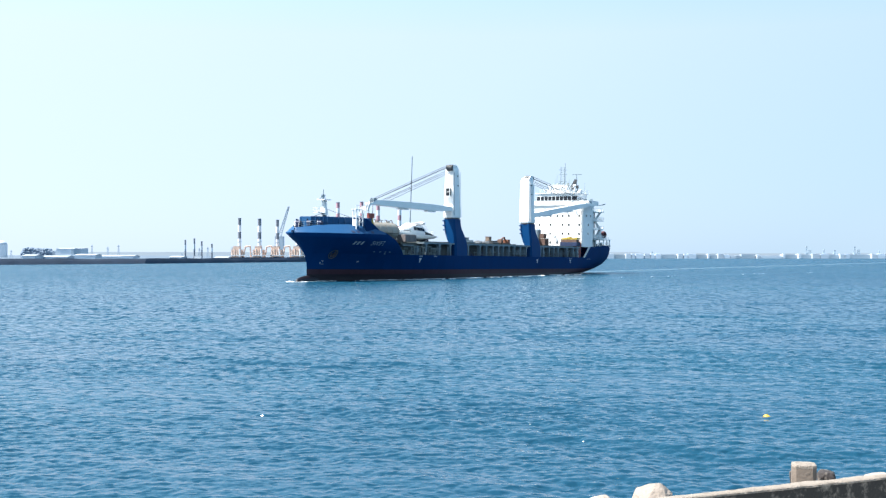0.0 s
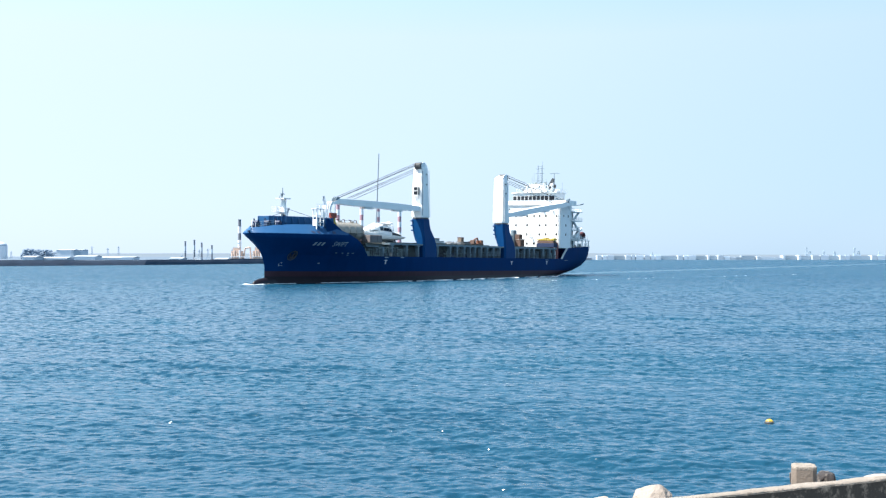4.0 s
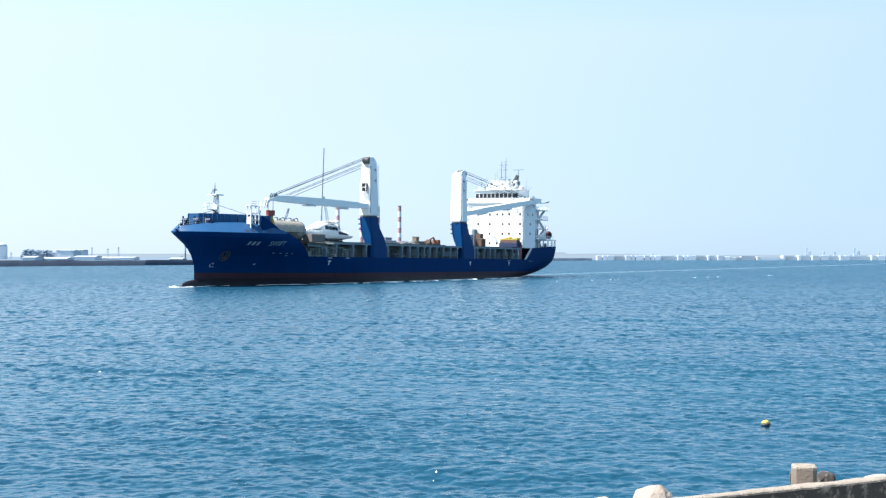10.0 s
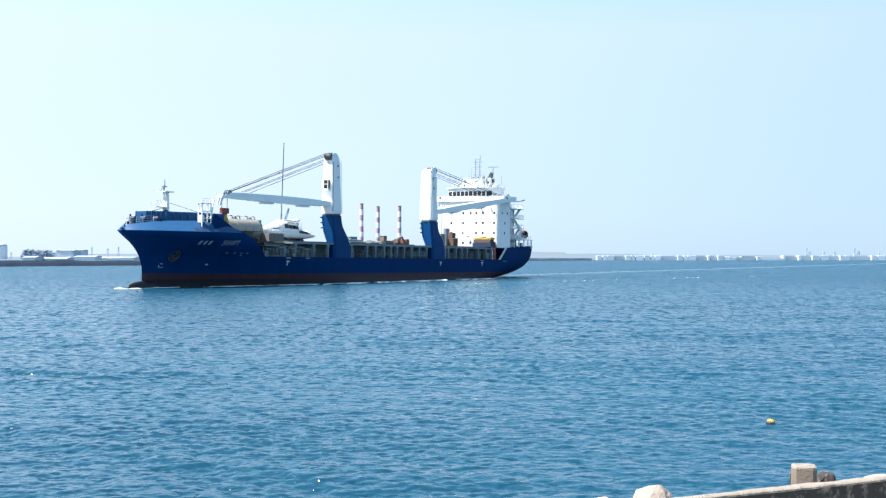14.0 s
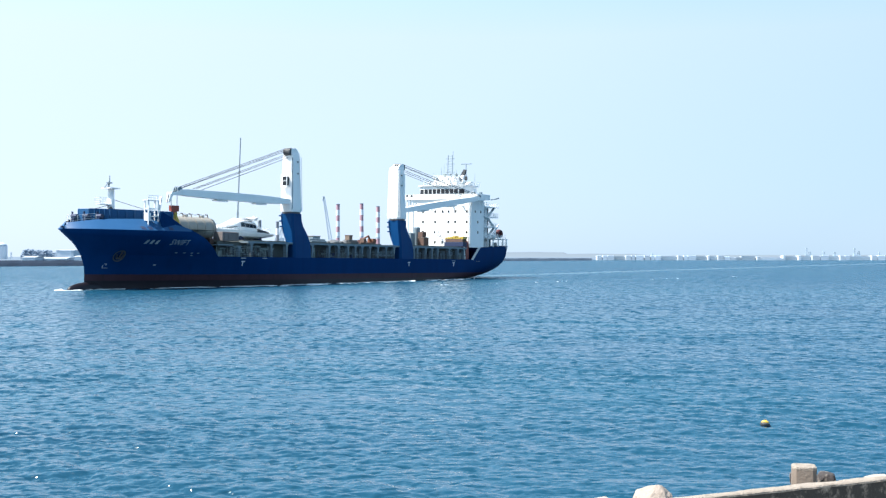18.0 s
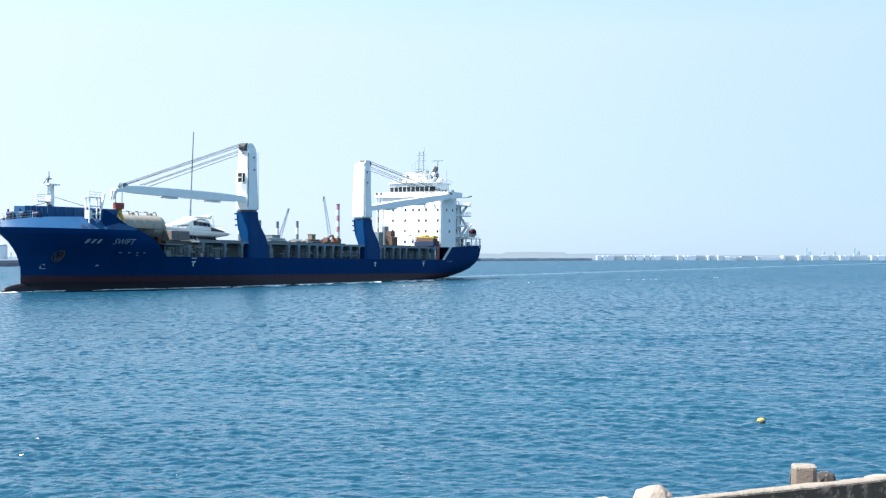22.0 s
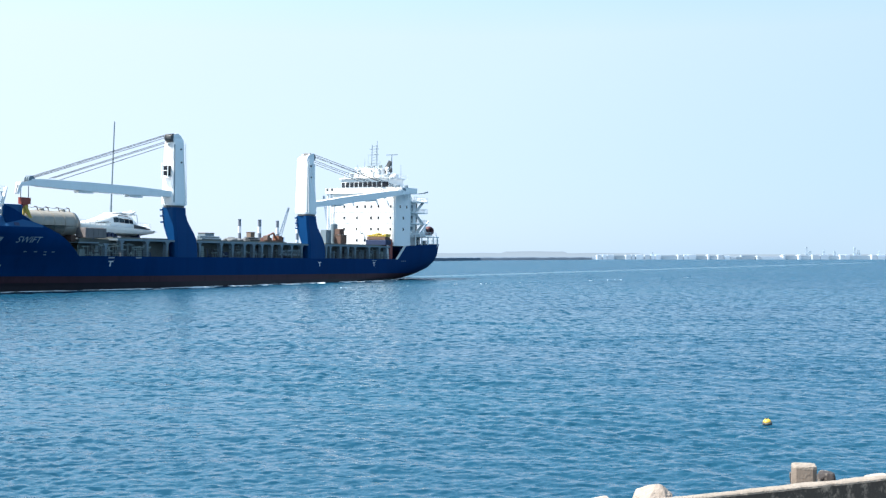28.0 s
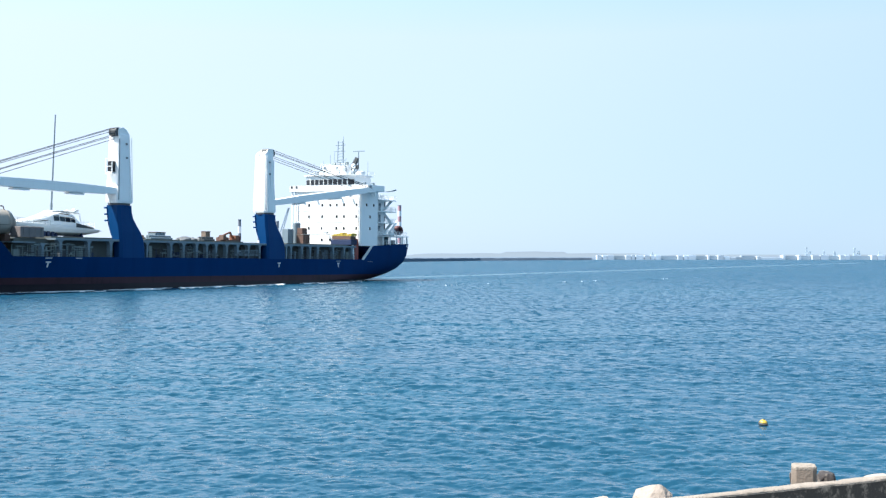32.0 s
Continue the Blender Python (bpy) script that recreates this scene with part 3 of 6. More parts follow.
# forecastle: breakwater wall, deck gear, mast, boom rest
def make_forecastle():
    wall = [(124.2, 7.9), (131.0, 7.2), (136.5, 4.6), (139.0, 1.6)]
    for side in (1, -1):
        for (x0, y0), (x1, y1) in zip(wall, wall[1:]):
            bm = bmesh.new()
            beam(bm, (x0, side * y0 * 0.78, 11.5), (x1, side * y1 * 0.78, 11.5), 0.12, 3.1)
            panel = part("breakwater_panel", bm, "sunlit", ship, "blue steel wall on the forecastle")
            for k in range(4):
                x, y = x0 + (x1 - x0) * k / 4, y0 + (y1 - y0) * k / 4
                bm = bmesh.new()
                beam(bm, (x, side * (y * 0.78 + 0.2), 9.95), (x, side * (y * 0.78 + 0.15), 13.0), 0.3, 0.12)
                part("stiffener", bm, "sunlit", panel)
    bm = bmesh.new()
    beam(bm, (139.0, -1.25, 11.5), (139.0, 1.25, 11.5), 0.12, 3.0)
    part("breakwater_panel", bm, "sunlit", ship)
    bm = bmesh.new()
    prism(bm, [(125.6, 8.4), (125.6, 12.6), (124.6, 12.6), (122.9, 9.4), (122.9, 8.4)], -6.0, 6.0)
    part("forecastle_bulkhead", bm, "hull", ship)
    for y in (8.3, -8.6):
        bm = bmesh.new()
        prism(bm, [(128.6, 9.3), (129.3, 11.3), (129.0, 12.75), (127.3, 12.15), (125.2, 11.1), (123.2, 10.0), (120.9, 9.0), (120.4, 8.4)], y, y + 0.3)
        part("bulwark_wing", bm, "hull", ship)
    bm = bmesh.new()
    rail(bm, [(142.2, 0.5, 10.4), (140.6, 2.0, 10.8), (139.0, 3.0, 10.95)], 1.2, 1.4, r=0.025)
    part("bow_railing", bm, "white", ship)
    bm = bmesh.new()
    rail(bm, [(142.2, -0.5, 10.4), (140.6, -2.0, 10.8), (139.0, -3.0, 10.95)], 1.2, 1.4, r=0.025)
    part("bow_railing", bm, "white", ship)
    for x, y in ((139.6, 1.3), (138.2, 3.0), (139.4, -1.8)):
        bm = bmesh.new()
        box(bm, x - 0.45, x + 0.45, y - 0.4, y + 0.4, 9.9, 11.5)
        tube(bm, (x, y - 0.6, 11.7), (x, y + 0.6, 11.7), 0.4, n=12)
        box(bm, x - 0.15, x + 0.15, y - 0.65, y - 0.5, 11.0, 12.5)
        part("windlass", bm, "navy", ship, "dark blue mooring winch", smooth=False)
    # foremast
    bm = bmesh.new()
    tube(bm, (132.9, 0, 9.9), (132.9, 0, 16.8), 0.75, 0.52, 12)
    part("foremast", bm, "white", ship, "white tubular foremast with platforms", smooth=True)
    mast = ship.children[-1]
    bm = bmesh.new()
    box(bm, 131.9, 134.2, -1.1, 1.1, 16.75, 16.95)
    part("platform", bm, "white", mast)
    bm = bmesh.new()
    box(bm, 133.2, 136.0, -0.6, 0.6, 13.9, 14.02)
    rail(bm, [(133.4, 0.6, 14.0), (136.0, 0.6, 14.0), (136.0, -0.6, 14.0), (133.4, -0.6, 14.0)], 1.1, 1.2)
    part("platform", bm, "white", mast)
    bm = bmesh.new()
    tube(bm, (133.6, 0, 16.9), (133.3, 0, 18.2), 0.2, 0.12)
    tube(bm, (134.5, 0.0, 16.9), (133.5, 0, 18.0), 0.09, 0.09)
    tube(bm, (133.3, 0, 18.2), (133.3, 0, 19.1), 0.09, 0.06)
    box(bm, 132.9, 133.8, -0.25, 0.25, 17.7, 17.9)
    part("mast_top", bm, "grey", mast)
    bm = bmesh.new()
    beam(bm, (134.3, 0.7, 12.6), (133.4, 0.7, 13.4), 0.45, 0.45)
    box(bm, 134.0, 134.9, 0.3, 1.0, 12.4, 13.0)
    part("searchlight", bm, "dark", mast)
    bm = bmesh.new()
    tube(bm, (133.0, 0, 15.0), (125.5, 2.5, 13.0), 0.04)
    tube(bm, (133.0, 0, 14.0), (138.5, 0, 12.6), 0.05)
    tube(bm, (133.0, 0, 16.6), (133.6, 0, 11.0), 0.12)
    part("stay", bm, "rope", mast)
    bm = bmesh.new()
    box(bm, 132.2, 134.4, -1.4, 1.4, 9.9, 12.3)
    part("deck_locker", bm, "navy", ship)
    # white rest for the forward jib
    bm = bmesh.new()
    box(bm, 128.5, 131.7, 6.4, 7.7, 14.7, 14.82)
    rest = part("boom_rest", bm, "white", ship, "white steel frame on which the forward jib rests")
    for x in (128.9, 131.3):
        for y in (6.6, 7.5):
            bm = bmesh.new()
            beam(bm, (x, y, 9.9), (x, y, 14.7), 0.18)
            part("leg", bm, "white", rest)
    for z in (12.0, 13.3):
        for y in (6.6, 7.5):
            bm = bmesh.new()
            beam(bm, (128.98, y, z), (131.22, y, z), 0.15)
            part("crossbar", bm, "white", rest)
        for x in (128.9, 131.3):
            bm = bmesh.new()
            beam(bm, (x, 6.68, z), (x, 7.42, z), 0.13)
            part("crossbar", bm, "white", rest)
    for za, zb in ((10.0, 12.0), (12.0, 13.3)):
        bm = bmesh.new()
        beam(bm, (128.9, 7.52, za), (131.3, 7.52, zb), 0.08)
        part("brace", bm, "white", rest)
    bm = bmesh.new()
    box(bm, 130.6, 131.4, 6.7, 7.4, 11.2, 12.6)
    part("control_box", bm, "white", rest)
    bm = bmesh.new()
    rail(bm, [(128.5, 7.7, 14.8), (131.7, 7.7, 14.8)], 0.8, 1.1, bars=2, r=0.04)
    part("railing", bm, "white", rest)
    bm = bmesh.new()
    beam(bm, (128.6, 7.2, 12.8), (127.4, 6.6, 15.6), 0.4)
    part("cradle_arm", bm, "white", rest)


make_forecastle()


def make_crane(cx, ahead, tip, name_label, broad=0.0):
    """A deck crane on its blue pedestal: ahead is 1 when the jib points forward, -1 when aft; tip: the jib's outer end."""
    cy = 7.35
    base = bmesh.new()
    rings = []
    steps = [(5.0, -4.6, 1.35, 7.35, 9.42), (6.6, -4.55, 1.4, 7.25, 9.42), (8.2, -4.2, 1.5, 7.0, 9.42), (9.4, -3.6, 1.6, 6.55, 9.40), (10.5, -2.8, 1.65, 6.15, 9.3), (11.6, -2.1, 1.68, 5.95, 9.15), (12.8, -1.75, 1.68, 5.75, 9.05), (14.0, -1.68, 1.68, 5.7, 9.0)]
    for z, xa, xb, ya, yb in steps:
        ring, c = [], 0.42
        for x, y in ((cx + xb, yb - c), (cx + xb, ya + c), (cx + xb - c, ya), (cx + xa + c, ya), (cx + xa, ya + c), (cx + xa, yb - c), (cx + xa + c, yb), (cx + xb - c, yb)):
            ring.append((x, y, z))
        rings.append(ring)
    loft(base, rings)
    crane = part("deck_crane", base, "pedestal", ship, name_label)
    crane["label"] = name_label
    for k in range(3):          # steps and brackets on the forward edge
        bm = bmesh.new()
        z = 13.4 - k * 1.1
        box(bm, cx + 1.62, cx + 1.95, 5.75 + 0.1 * k, 6.3 + 0.1 * k, z, z + 0.28)
        part("bracket", bm, "pedestal", crane)
    bm = bmesh.new()
    loft(bm, [[(cx + 1.72 * math.cos(2 * math.pi * i / 24), cy + 1.72 * math.sin(2 * math.pi * i / 24), z) for i in range(24)] for z in (13.6, 14.02)])
    part("flange", bm, "pedestal", crane, smooth=False)
    bm = bmesh.new()
    tube(bm, (cx, cy, 14.0), (cx, cy, 14.35), 1.85, n=24)
    part("slewing_ring", bm, "dark", crane)
    bm = bmesh.new()
    rings = []
    for z, h in ((14.35, 1.72), (14.7, 1.8), (16.2, 1.75), (19.0, 1.6), (22.5, 1.42), (25.7, 1.25), (26.2, 1.16), (26.55, 0.95), (26.75, 0.6)):
        f, bk = h * (1.0 if z < 17 else 0.95), h
        ring = []
        for x, y in ((1, 0.68), (1, -0.68), (0.9, -0.9), (0.68, -1), (-0.68, -1), (-0.9, -0.9), (-1, -0.68), (-1, 0.68), (-0.9, 0.9), (-0.68, 1), (0.68, 1), (0.9, 0.9)):
            ring.append((cx + ahead * x * (f if x > 0 else bk), cy + y * h * 0.90 - (broad + 0.5 * (z - 14.35) / 11.5 if y < 0 else 0.0), z))
        rings.append(ring)
    loft(bm, rings)
    column = part("column", bm, "white", crane, "white tapered crane column")
    bm = bmesh.new()
    for y in (cy - 0.8, cy + 0.8):
        prism(bm, [(cx + ahead * x, z) for x, z in ((-1.25, 25.8), (-1.3, 26.2), (-0.5, 27.1), (0.4, 27.4), (1.2, 27.2), (1.35, 26.3), (1.2, 25.8))], y - 0.12, y + 0.12)
    part("crane_head", bm, "white", crane)
    bm = bmesh.new()
    tube(bm, (cx + ahead * 1.2, cy - 0.8, 26.6), (cx + ahead * 1.2, cy + 0.8, 26.6), 0.75, n=16)
    tube(bm, (cx + ahead * 0.1, cy - 0.8, 26.9), (cx + ahead * 0.1, cy + 0.8, 26.9), 0.5, n=16)
    part("sheave", bm, "dark", crane)
    if ahead > 0:
        bm = bmesh.new()
        box(bm, cx + 1.35, cx + 2.2, cy - 0.6, cy + 0.45, 19.7, 21.5)
        part("operator_cab", bm, "glass", crane, "dark glazed operator's cab")
        bm = bmesh.new()
        for y in (cy - 0.85, cy + 0.65):
            beam(bm, (cx + 2.4, y, 19.4), (cx + 2.4, y, 22.0), 0.1)
        for z in (19.4, 20.6, 21.9):
            beam(bm, (cx + 2.4, cy - 0.85, z), (cx + 2.4, cy + 0.65, z), 0.1)
        box(bm, cx + 1.3, cx + 2.45, cy - 0.95, cy + 0.75, 19.35, 19.5)
        part("cab_frame", bm, "white", crane)
    else:
        bm = bmesh.new()
        box(bm, cx - 0.85, cx + 0.1, cy + 1.2, cy + 1.5, 17.5, 24.9)
        part("cover_plate", bm, "white", crane)
    # grey tube added in place of the dark groove down the column's edge
    bm = bmesh.new()
    tube(bm, (cx + 1.52, cy + 1.42, 14.9), (cx + 1.12, cy + 1.02, 25.4), 0.13, 0.10, 8)
    part("cable_trunk", bm, "grey", crane)
    # ladder and small fittings on the port side
    bm = bmesh.new()
    for x in (-0.25, 0.25):
        beam(bm, (cx - ahead * 1.2 + x, cy + 1.7, 14.5), (cx - ahead * 1.2 + x, cy + 1.25, 25.8), 0.07)
    for i in range(24):
        z = 14.8 + i * 0.46
        y = cy + 1.7 - 0.45 * (z - 14.5) / 11.3
        beam(bm, (cx - ahead * 1.2 - 0.25, y, z), (cx - ahead * 1.2 + 0.25, y, z), 0.05)
    part("ladder", bm, "white", crane)
    for z in (24.6, 22.2):
        bm = bmesh.new()
        box(bm, cx - ahead * 0.3 - 0.14, cx - ahead * 0.3 + 0.14, cy + 1.1, cy + 1.36 + (24.6 - z) * 0.05, z - 0.14, z + 0.14)
        part("porthole", bm, "dark", crane)
    # jib: twin box girders that meet at the tip
    foot = Vector((cx + ahead * 1.2, cy, 16.4))
    tip = Vector(tip)
    d = (tip - foot).normalized()
    side = d.cross(Vector((0, 0, 1))).normalized()
    bm = bmesh.new()
    length = (tip - foot).length
    rings = []
    for k, w, h in ((-0.03, 1.0, 0.8), (0.04, 1.05, 1.1), (0.3, 0.95, 1.5), (0.6, 0.9, 1.5), (0.93, 0.75, 1.25), (1.0, 0.7, 0.95)):
        c = foot + d * length * k
        up = side.cross(d)
        rings.append([c + side * w * a + up * h * b * 0.5 for a, b in ((1, -1), (1, 1), (-1, 1), (-1, -1))])
    loft(bm, rings)
    jib = part("jib", bm, "white", crane, "long white box-girder jib")
    for k in (0.28, 0.64):
        bm = bmesh.new()
        c = foot + d * length * k - Vector((0, 0, 0.95))
        beam(bm, c - d * 1.5, c + d * 1.5, 1.3, 0.25)
        beam(bm, c - d * 1.3 + Vector((0, 0, 0.3)), c + d * 1.3 + Vector((0, 0, 0.3)), 0.8, 0.4)
        part("jib_walkway", bm, "white", crane)
    for k in (-0.5, 0.0, 0.5):
        bm = bmesh.new()
        tube(bm, tip + side * (k - 0.1) + Vector((0, 0, 0.4)), tip + side * (k + 0.1) + Vector((0, 0, 0.4)), 0.62, n=16)
        part("jib_sheave", bm, "grey", crane)
    bm = bmesh.new()
    for k in (-0.72, 0.72):
        beam(bm, tip - d * 0.8 + side * k, tip + d * 2.0 + side * k * 0.8 - Vector((0, 0, 0.5)), 0.14, 1.0, 0.12, 0.5)
        beam(bm, tip + d * 1.7 + side * k * 0.6 - Vector((0, 0, 0.2)), tip + d * 2.3 + side * k * 0.4 - Vector((0, 0, 2.0)), 0.16, 0.6, 0.12, 0.35)
    tube(bm, tip + d * 1.8 - side * 0.65 - Vector((0, 0, 0.45)), tip + d * 1.8 + side * 0.65 - Vector((0, 0, 0.45)), 0.3, n=12)
    part("jib_head", bm, "white", crane, "white plates and sheaves at the end of the jib")
    bm = bmesh.new()
    head = Vector((cx + ahead * 1.3, cy, 26.9))
    for s, k, z, zt in ((0.55, 1.0, 0.4, 0.7), (-0.55, 1.0, 0.4, 0.7), (0.3, 1.0, -0.1, 0.4), (-0.45, 0.86, -0.9, 0.9), (0.45, 0.86, -0.8, 0.9), (0.0, 0.80, -1.5, 0.8)):
        b = foot + d * length * k + side * s + Vector((0, 0, zt))
        tube(bm, head + side * s + Vector((0, 0, z)), b, 0.05, n=5)
    part("wire_rope", bm, "rope", crane)
    return crane, tip, d


make_crane(91.3, 1, (121.8, 5.2, 16.75), "blue pedestal and white crane with its jib stretched forward over the deck")
make_crane(51.3, -1, (18.6, 10.9, 20.9), "blue pedestal and white crane with its jib raised aft past the deckhouse", 0.25)

# hook block hanging from the forward jib
for dx in (-0.75, 0.75):
    bm = bmesh.new()
    tube(bm, (122.6 + dx, 5.1, 16.4), (122.6 + dx, 5.1, 14.2), 0.06, n=5)
    part("hoist_rope", bm, "rope", ship)
bm = bmesh.new()
box(bm, 121.7, 123.5, 4.7, 5.5, 13.2, 14.25)
box(bm, 122.1, 123.1, 4.8, 5.4, 12.7, 13.2)
part("hook_block", bm, "red", ship, "red hook block")
bm = bmesh.new()
beam(bm, (122.6, 5.1, 13.0), (121.4, 5.2, 10.4), 0.7, 0.5)
beam(bm, (122.6, 5.1, 12.9), (123.2, 5.2, 10.6), 0.4, 0.4)
part("lifting_sling", bm, "yellow", ship, "yellow lifting slings")


# hatch coaming with its posts
def make_coaming():
    for side in (1, -1):
        bm = bmesh.new()
        box(bm, 20.5, 113.0, side * 6.9 - 0.1, side * 6.9 + 0.1, 5.0, 7.95)
        part("hatch_coaming", bm, "deck", ship, "dark recessed side of the hold")
        bm = bmesh.new()
        box(bm, 20.5, 106.5, side * 7.9 - 1.15, side * 7.9 + 1.15, 7.75, 8.1)
        part("coaming_top", bm, "grey", ship, "grey top rail of the hold")
        for x in (109.0, 105.4, 99.4, 94.5, 86.0, 80.0, 76.7, 73.2, 70.4, 67.8, 64.7, 61.5, 58.2, 54.8, 46.1, 44.5, 40.7, 37.8, 35.0, 29.3, 25.0, 22.0):
            bm = bmesh.new()
            z1 = 7.75 if x < 108 else 7.2
            prism(bm, [(x - 0.22, 5.0), (x + 0.22, 5.0), (x + 0.22, z1 - 0.5), (x + 0.6, z1), (x - 0.6, z1), (x - 0.22, z1 - 0.5)], side * 8.55 - 0.45, side * 8.55 + 0.45)
            part("coaming_post", bm, "grey", ship)
    for x0, x1 in ((21.0, 28.4), (28.6, 36.2), (36.4, 44.0), (58.0, 66.9), (67.1, 75.9), (76.1, 85.0), (86.0, 92.5), (92.7, 99.2), (99.4, 106.0)):
        bm = bmesh.new()
        box(bm, x0, x1, -7.4, 7.4, 7.95, 8.35)
        part("hatch_cover", bm, "deck", ship, "worn steel hatch cover")
    bm = bmesh.new()
    for x0, x1 in ((110.0, 114.5),):
        box(bm, x0, x1, 5.0, 8.4, 7.2, 7.4)
    part("side_platform", bm, "grey", ship)
    # fittings in the side passage
    rng = random.Random(5)
    for x0, x1 in ((20, 44), (55, 86), (95, 113)):
        x = x0
        while x < x1:
            x += rng.uniform(1.1, 2.6)
            bm = bmesh.new()
            h = rng.uniform(0.5, 2.2)
            w = rng.uniform(0.3, 1.2)
            box(bm, x, x + w, 7.2, 7.2 + rng.uniform(0.3, 1.0), 5.0, 5.0 + h)
            tube(bm, (x + w + 0.2, 7.4, 5.0), (x + w + 0.2, 7.4, 6.6 + h * 0.3), 0.09, n=6)
            part("deck_fitting", bm, rng.choice(["grey", "deck", "dark", "dark", "navy", "galvanised"]), ship)
    bm = bmesh.new()
    rail(bm, [(20.5, 9.2, 5.05), (45.5, 9.2, 5.05)], 1.05, 1.6)
    rail(bm, [(55.0, 9.2, 5.05), (86.0, 9.2, 5.05)], 1.05, 1.6)
    rail(bm, [(94.5, 9.2, 5.05), (113.5, 9.2, 5.05)], 1.05, 1.6)
    part("side_railing", bm, "dark", ship)
    # pipes, valves and hoses that crowd the passage abreast of the yacht and amidships
    pipes = random.Random(17)
    for x0, x1, count in ((97.5, 114.0, 40), (57.0, 85.0, 24), (22.0, 45.0, 20)):
        for k in range(count):
            x, z = pipes.uniform(x0, x1 - 2.5), 5.1 + pipes.uniform(0.1, 2.0)
            y, l = pipes.uniform(7.6, 8.7), pipes.uniform(1.0, 3.4)
            bm = bmesh.new()
            tube(bm, (x, y, z), (x + l, y + pipes.uniform(-0.1, 0.1), z + pipes.uniform(-0.25, 0.25)), pipes.uniform(0.05, 0.11), n=6)
            tube(bm, (x + l * 0.3, y, z), (x + l * 0.3, y, 5.0), 0.05, n=5)
            tube(bm, (x + l * 0.8, y, z), (x + l * 0.8, y, 5.0), 0.05, n=5)
            if k % 3 == 0:
                tube(bm, (x + l * 0.5, y - 0.02, z + 0.25), (x + l * 0.5, y + 0.06, z + 0.25), 0.2, n=10)
            part("deck_pipe", bm, pipes.choice(["galvanised", "galvanised", "grey", "dark"]), ship)
    bm = bmesh.new()
    for i in range(3):
        beam(bm, (62.0, 8.9 + 0.02 * i, 6.0 + 0.28 * i), (55.5, 8.9 + 0.02 * i, 6.1 + 0.28 * i), 0.3, 0.1)
    box(bm, 55.5, 62.5, 8.3, 9.1, 5.6, 5.9)
    part("gangway", bm, "grey", ship, "stowed accommodation ladder")


make_coaming()


# deckhouse
def make_house():
    fx, pw, sw = 18.67, 9.07, -9.3
    bm = bmesh.new()
    c = 0.25
    loft(bm, [[(fx, pw - c, z), (fx, sw + c, z), (fx - c, sw, z), (11.7, sw, z), (11.7, pw, z), (fx - c, pw, z)] for z in (8.2, 20.9)])
    house = part("deckhouse", bm, "white", ship, "white five-storey accommodation block with small square windows")
    for zi, z in enumerate((17.56, 14.86, 12.16, 9.46)):
        ys = (-5.55, -1.8, 0.5, 2.28, 4.34, 7.79) if zi == 0 else ((-5.55, -1.8, 2.28, 4.34, 7.79) if zi < 3 else (-1.8, 0.5))
        for y in ys:
            bm = bmesh.new()
            box(bm, fx - 0.05, fx + 0.02, y - 0.28, y + 0.28, z - 0.33, z + 0.33)
            part("window", bm, "glass", house)
            bm = bmesh.new()
            for y0, y1, z0, z1 in ((-0.36, -0.28, -0.4, 0.4), (0.28, 0.36, -0.4, 0.4), (-0.28, 0.28, 0.33, 0.4), (-0.28, 0.28, -0.4, -0.33)):
                box(bm, fx, fx + 0.05, y + y0, y + y1, z + z0, z + z1)
            part("window_frame", bm, "white", house)
    for z in (17.6, 14.9, 12.2):
        for x in ((16.5, 13.5) if z > 17 else (15.0,)):
            bm = bmesh.new()
            box(bm, x - 0.28, x + 0.28, pw - 0.05, pw + 0.02, z - 0.33, z + 0.33)
            part("window", bm, "glass", house)
    # pipes and joints that stand off the front
    for y in (8.75, 8.35, -8.7):
        bm = bmesh.new()
        tube(bm, (fx + 0.12, y, 8.3), (fx + 0.12, y, 20.4), 0.09, n=6)
        part("drain_pipe", bm, "white", house)
    # bridge
    bm = bmesh.new()
    out = [(fx - 0.5, 6.9), (fx + 0.2, 5.2), (fx + 0.45, 0), (fx + 0.2, -5.2), (fx - 0.5, -6.9), (11.7, -6.9), (11.7, 6.9)]
    loft(bm, [[(x, y, 20.9) for x, y in out], [(x, y, 24.3) for x, y in out]])
    bridge = part("wheelhouse", bm, "white", ship, "white bridge with a row of dark windows")
    bm = bmesh.new()
    big = [(x + 0.35 * (1 if x > 12 else -1), y * 1.05) for x, y in out]
    loft(bm, [[(x, y, 24.3) for x, y in big], [(x, y, 24.55) for x, y in big]])
    part("roof", bm, "white", bridge)
    front = [(fx - 0.5, -6.9), (fx + 0.2, -5.2), (fx + 0.45, 0.0), (fx + 0.2, 5.2), (fx - 0.5, 6.9)]
    for (xa, ya), (xb, yb), count in zip(front, front[1:], (1, 4, 4, 1)):
        a, b = Vector((xa, ya, 22.85)), Vector((xb, yb, 22.85))
        d = b - a
        nrm = Vector((d.y, -d.x, 0)).normalized()
        if nrm.x < 0:
            nrm = -nrm
        for i in range(count):
            p, q = a.lerp(b, (i + 0.10) / count), a.lerp(b, (i + 0.90) / count)
            bm = bmesh.new()
            beam(bm, p + nrm * 0.02, q + nrm * 0.02, 0.1, 1.2)
            part("bridge_window", bm, "glass", bridge)
    bm = bmesh.new()
    box(bm, 12.0, fx + 0.4, -11.0, 11.0, 20.75, 20.95)
    box(bm, fx + 0.3, fx + 0.42, -11.0, -6.4, 20.95, 22.1)
    box(bm, fx + 0.3, fx + 0.42, 6.4, 11.0, 20.95, 22.1)
    box(bm, 12.0, fx + 0.3, 10.9, 11.0, 20.95, 22.1)
    box(bm, 12.0, fx + 0.3, -11.0, -10.9, 20.95, 22.1)
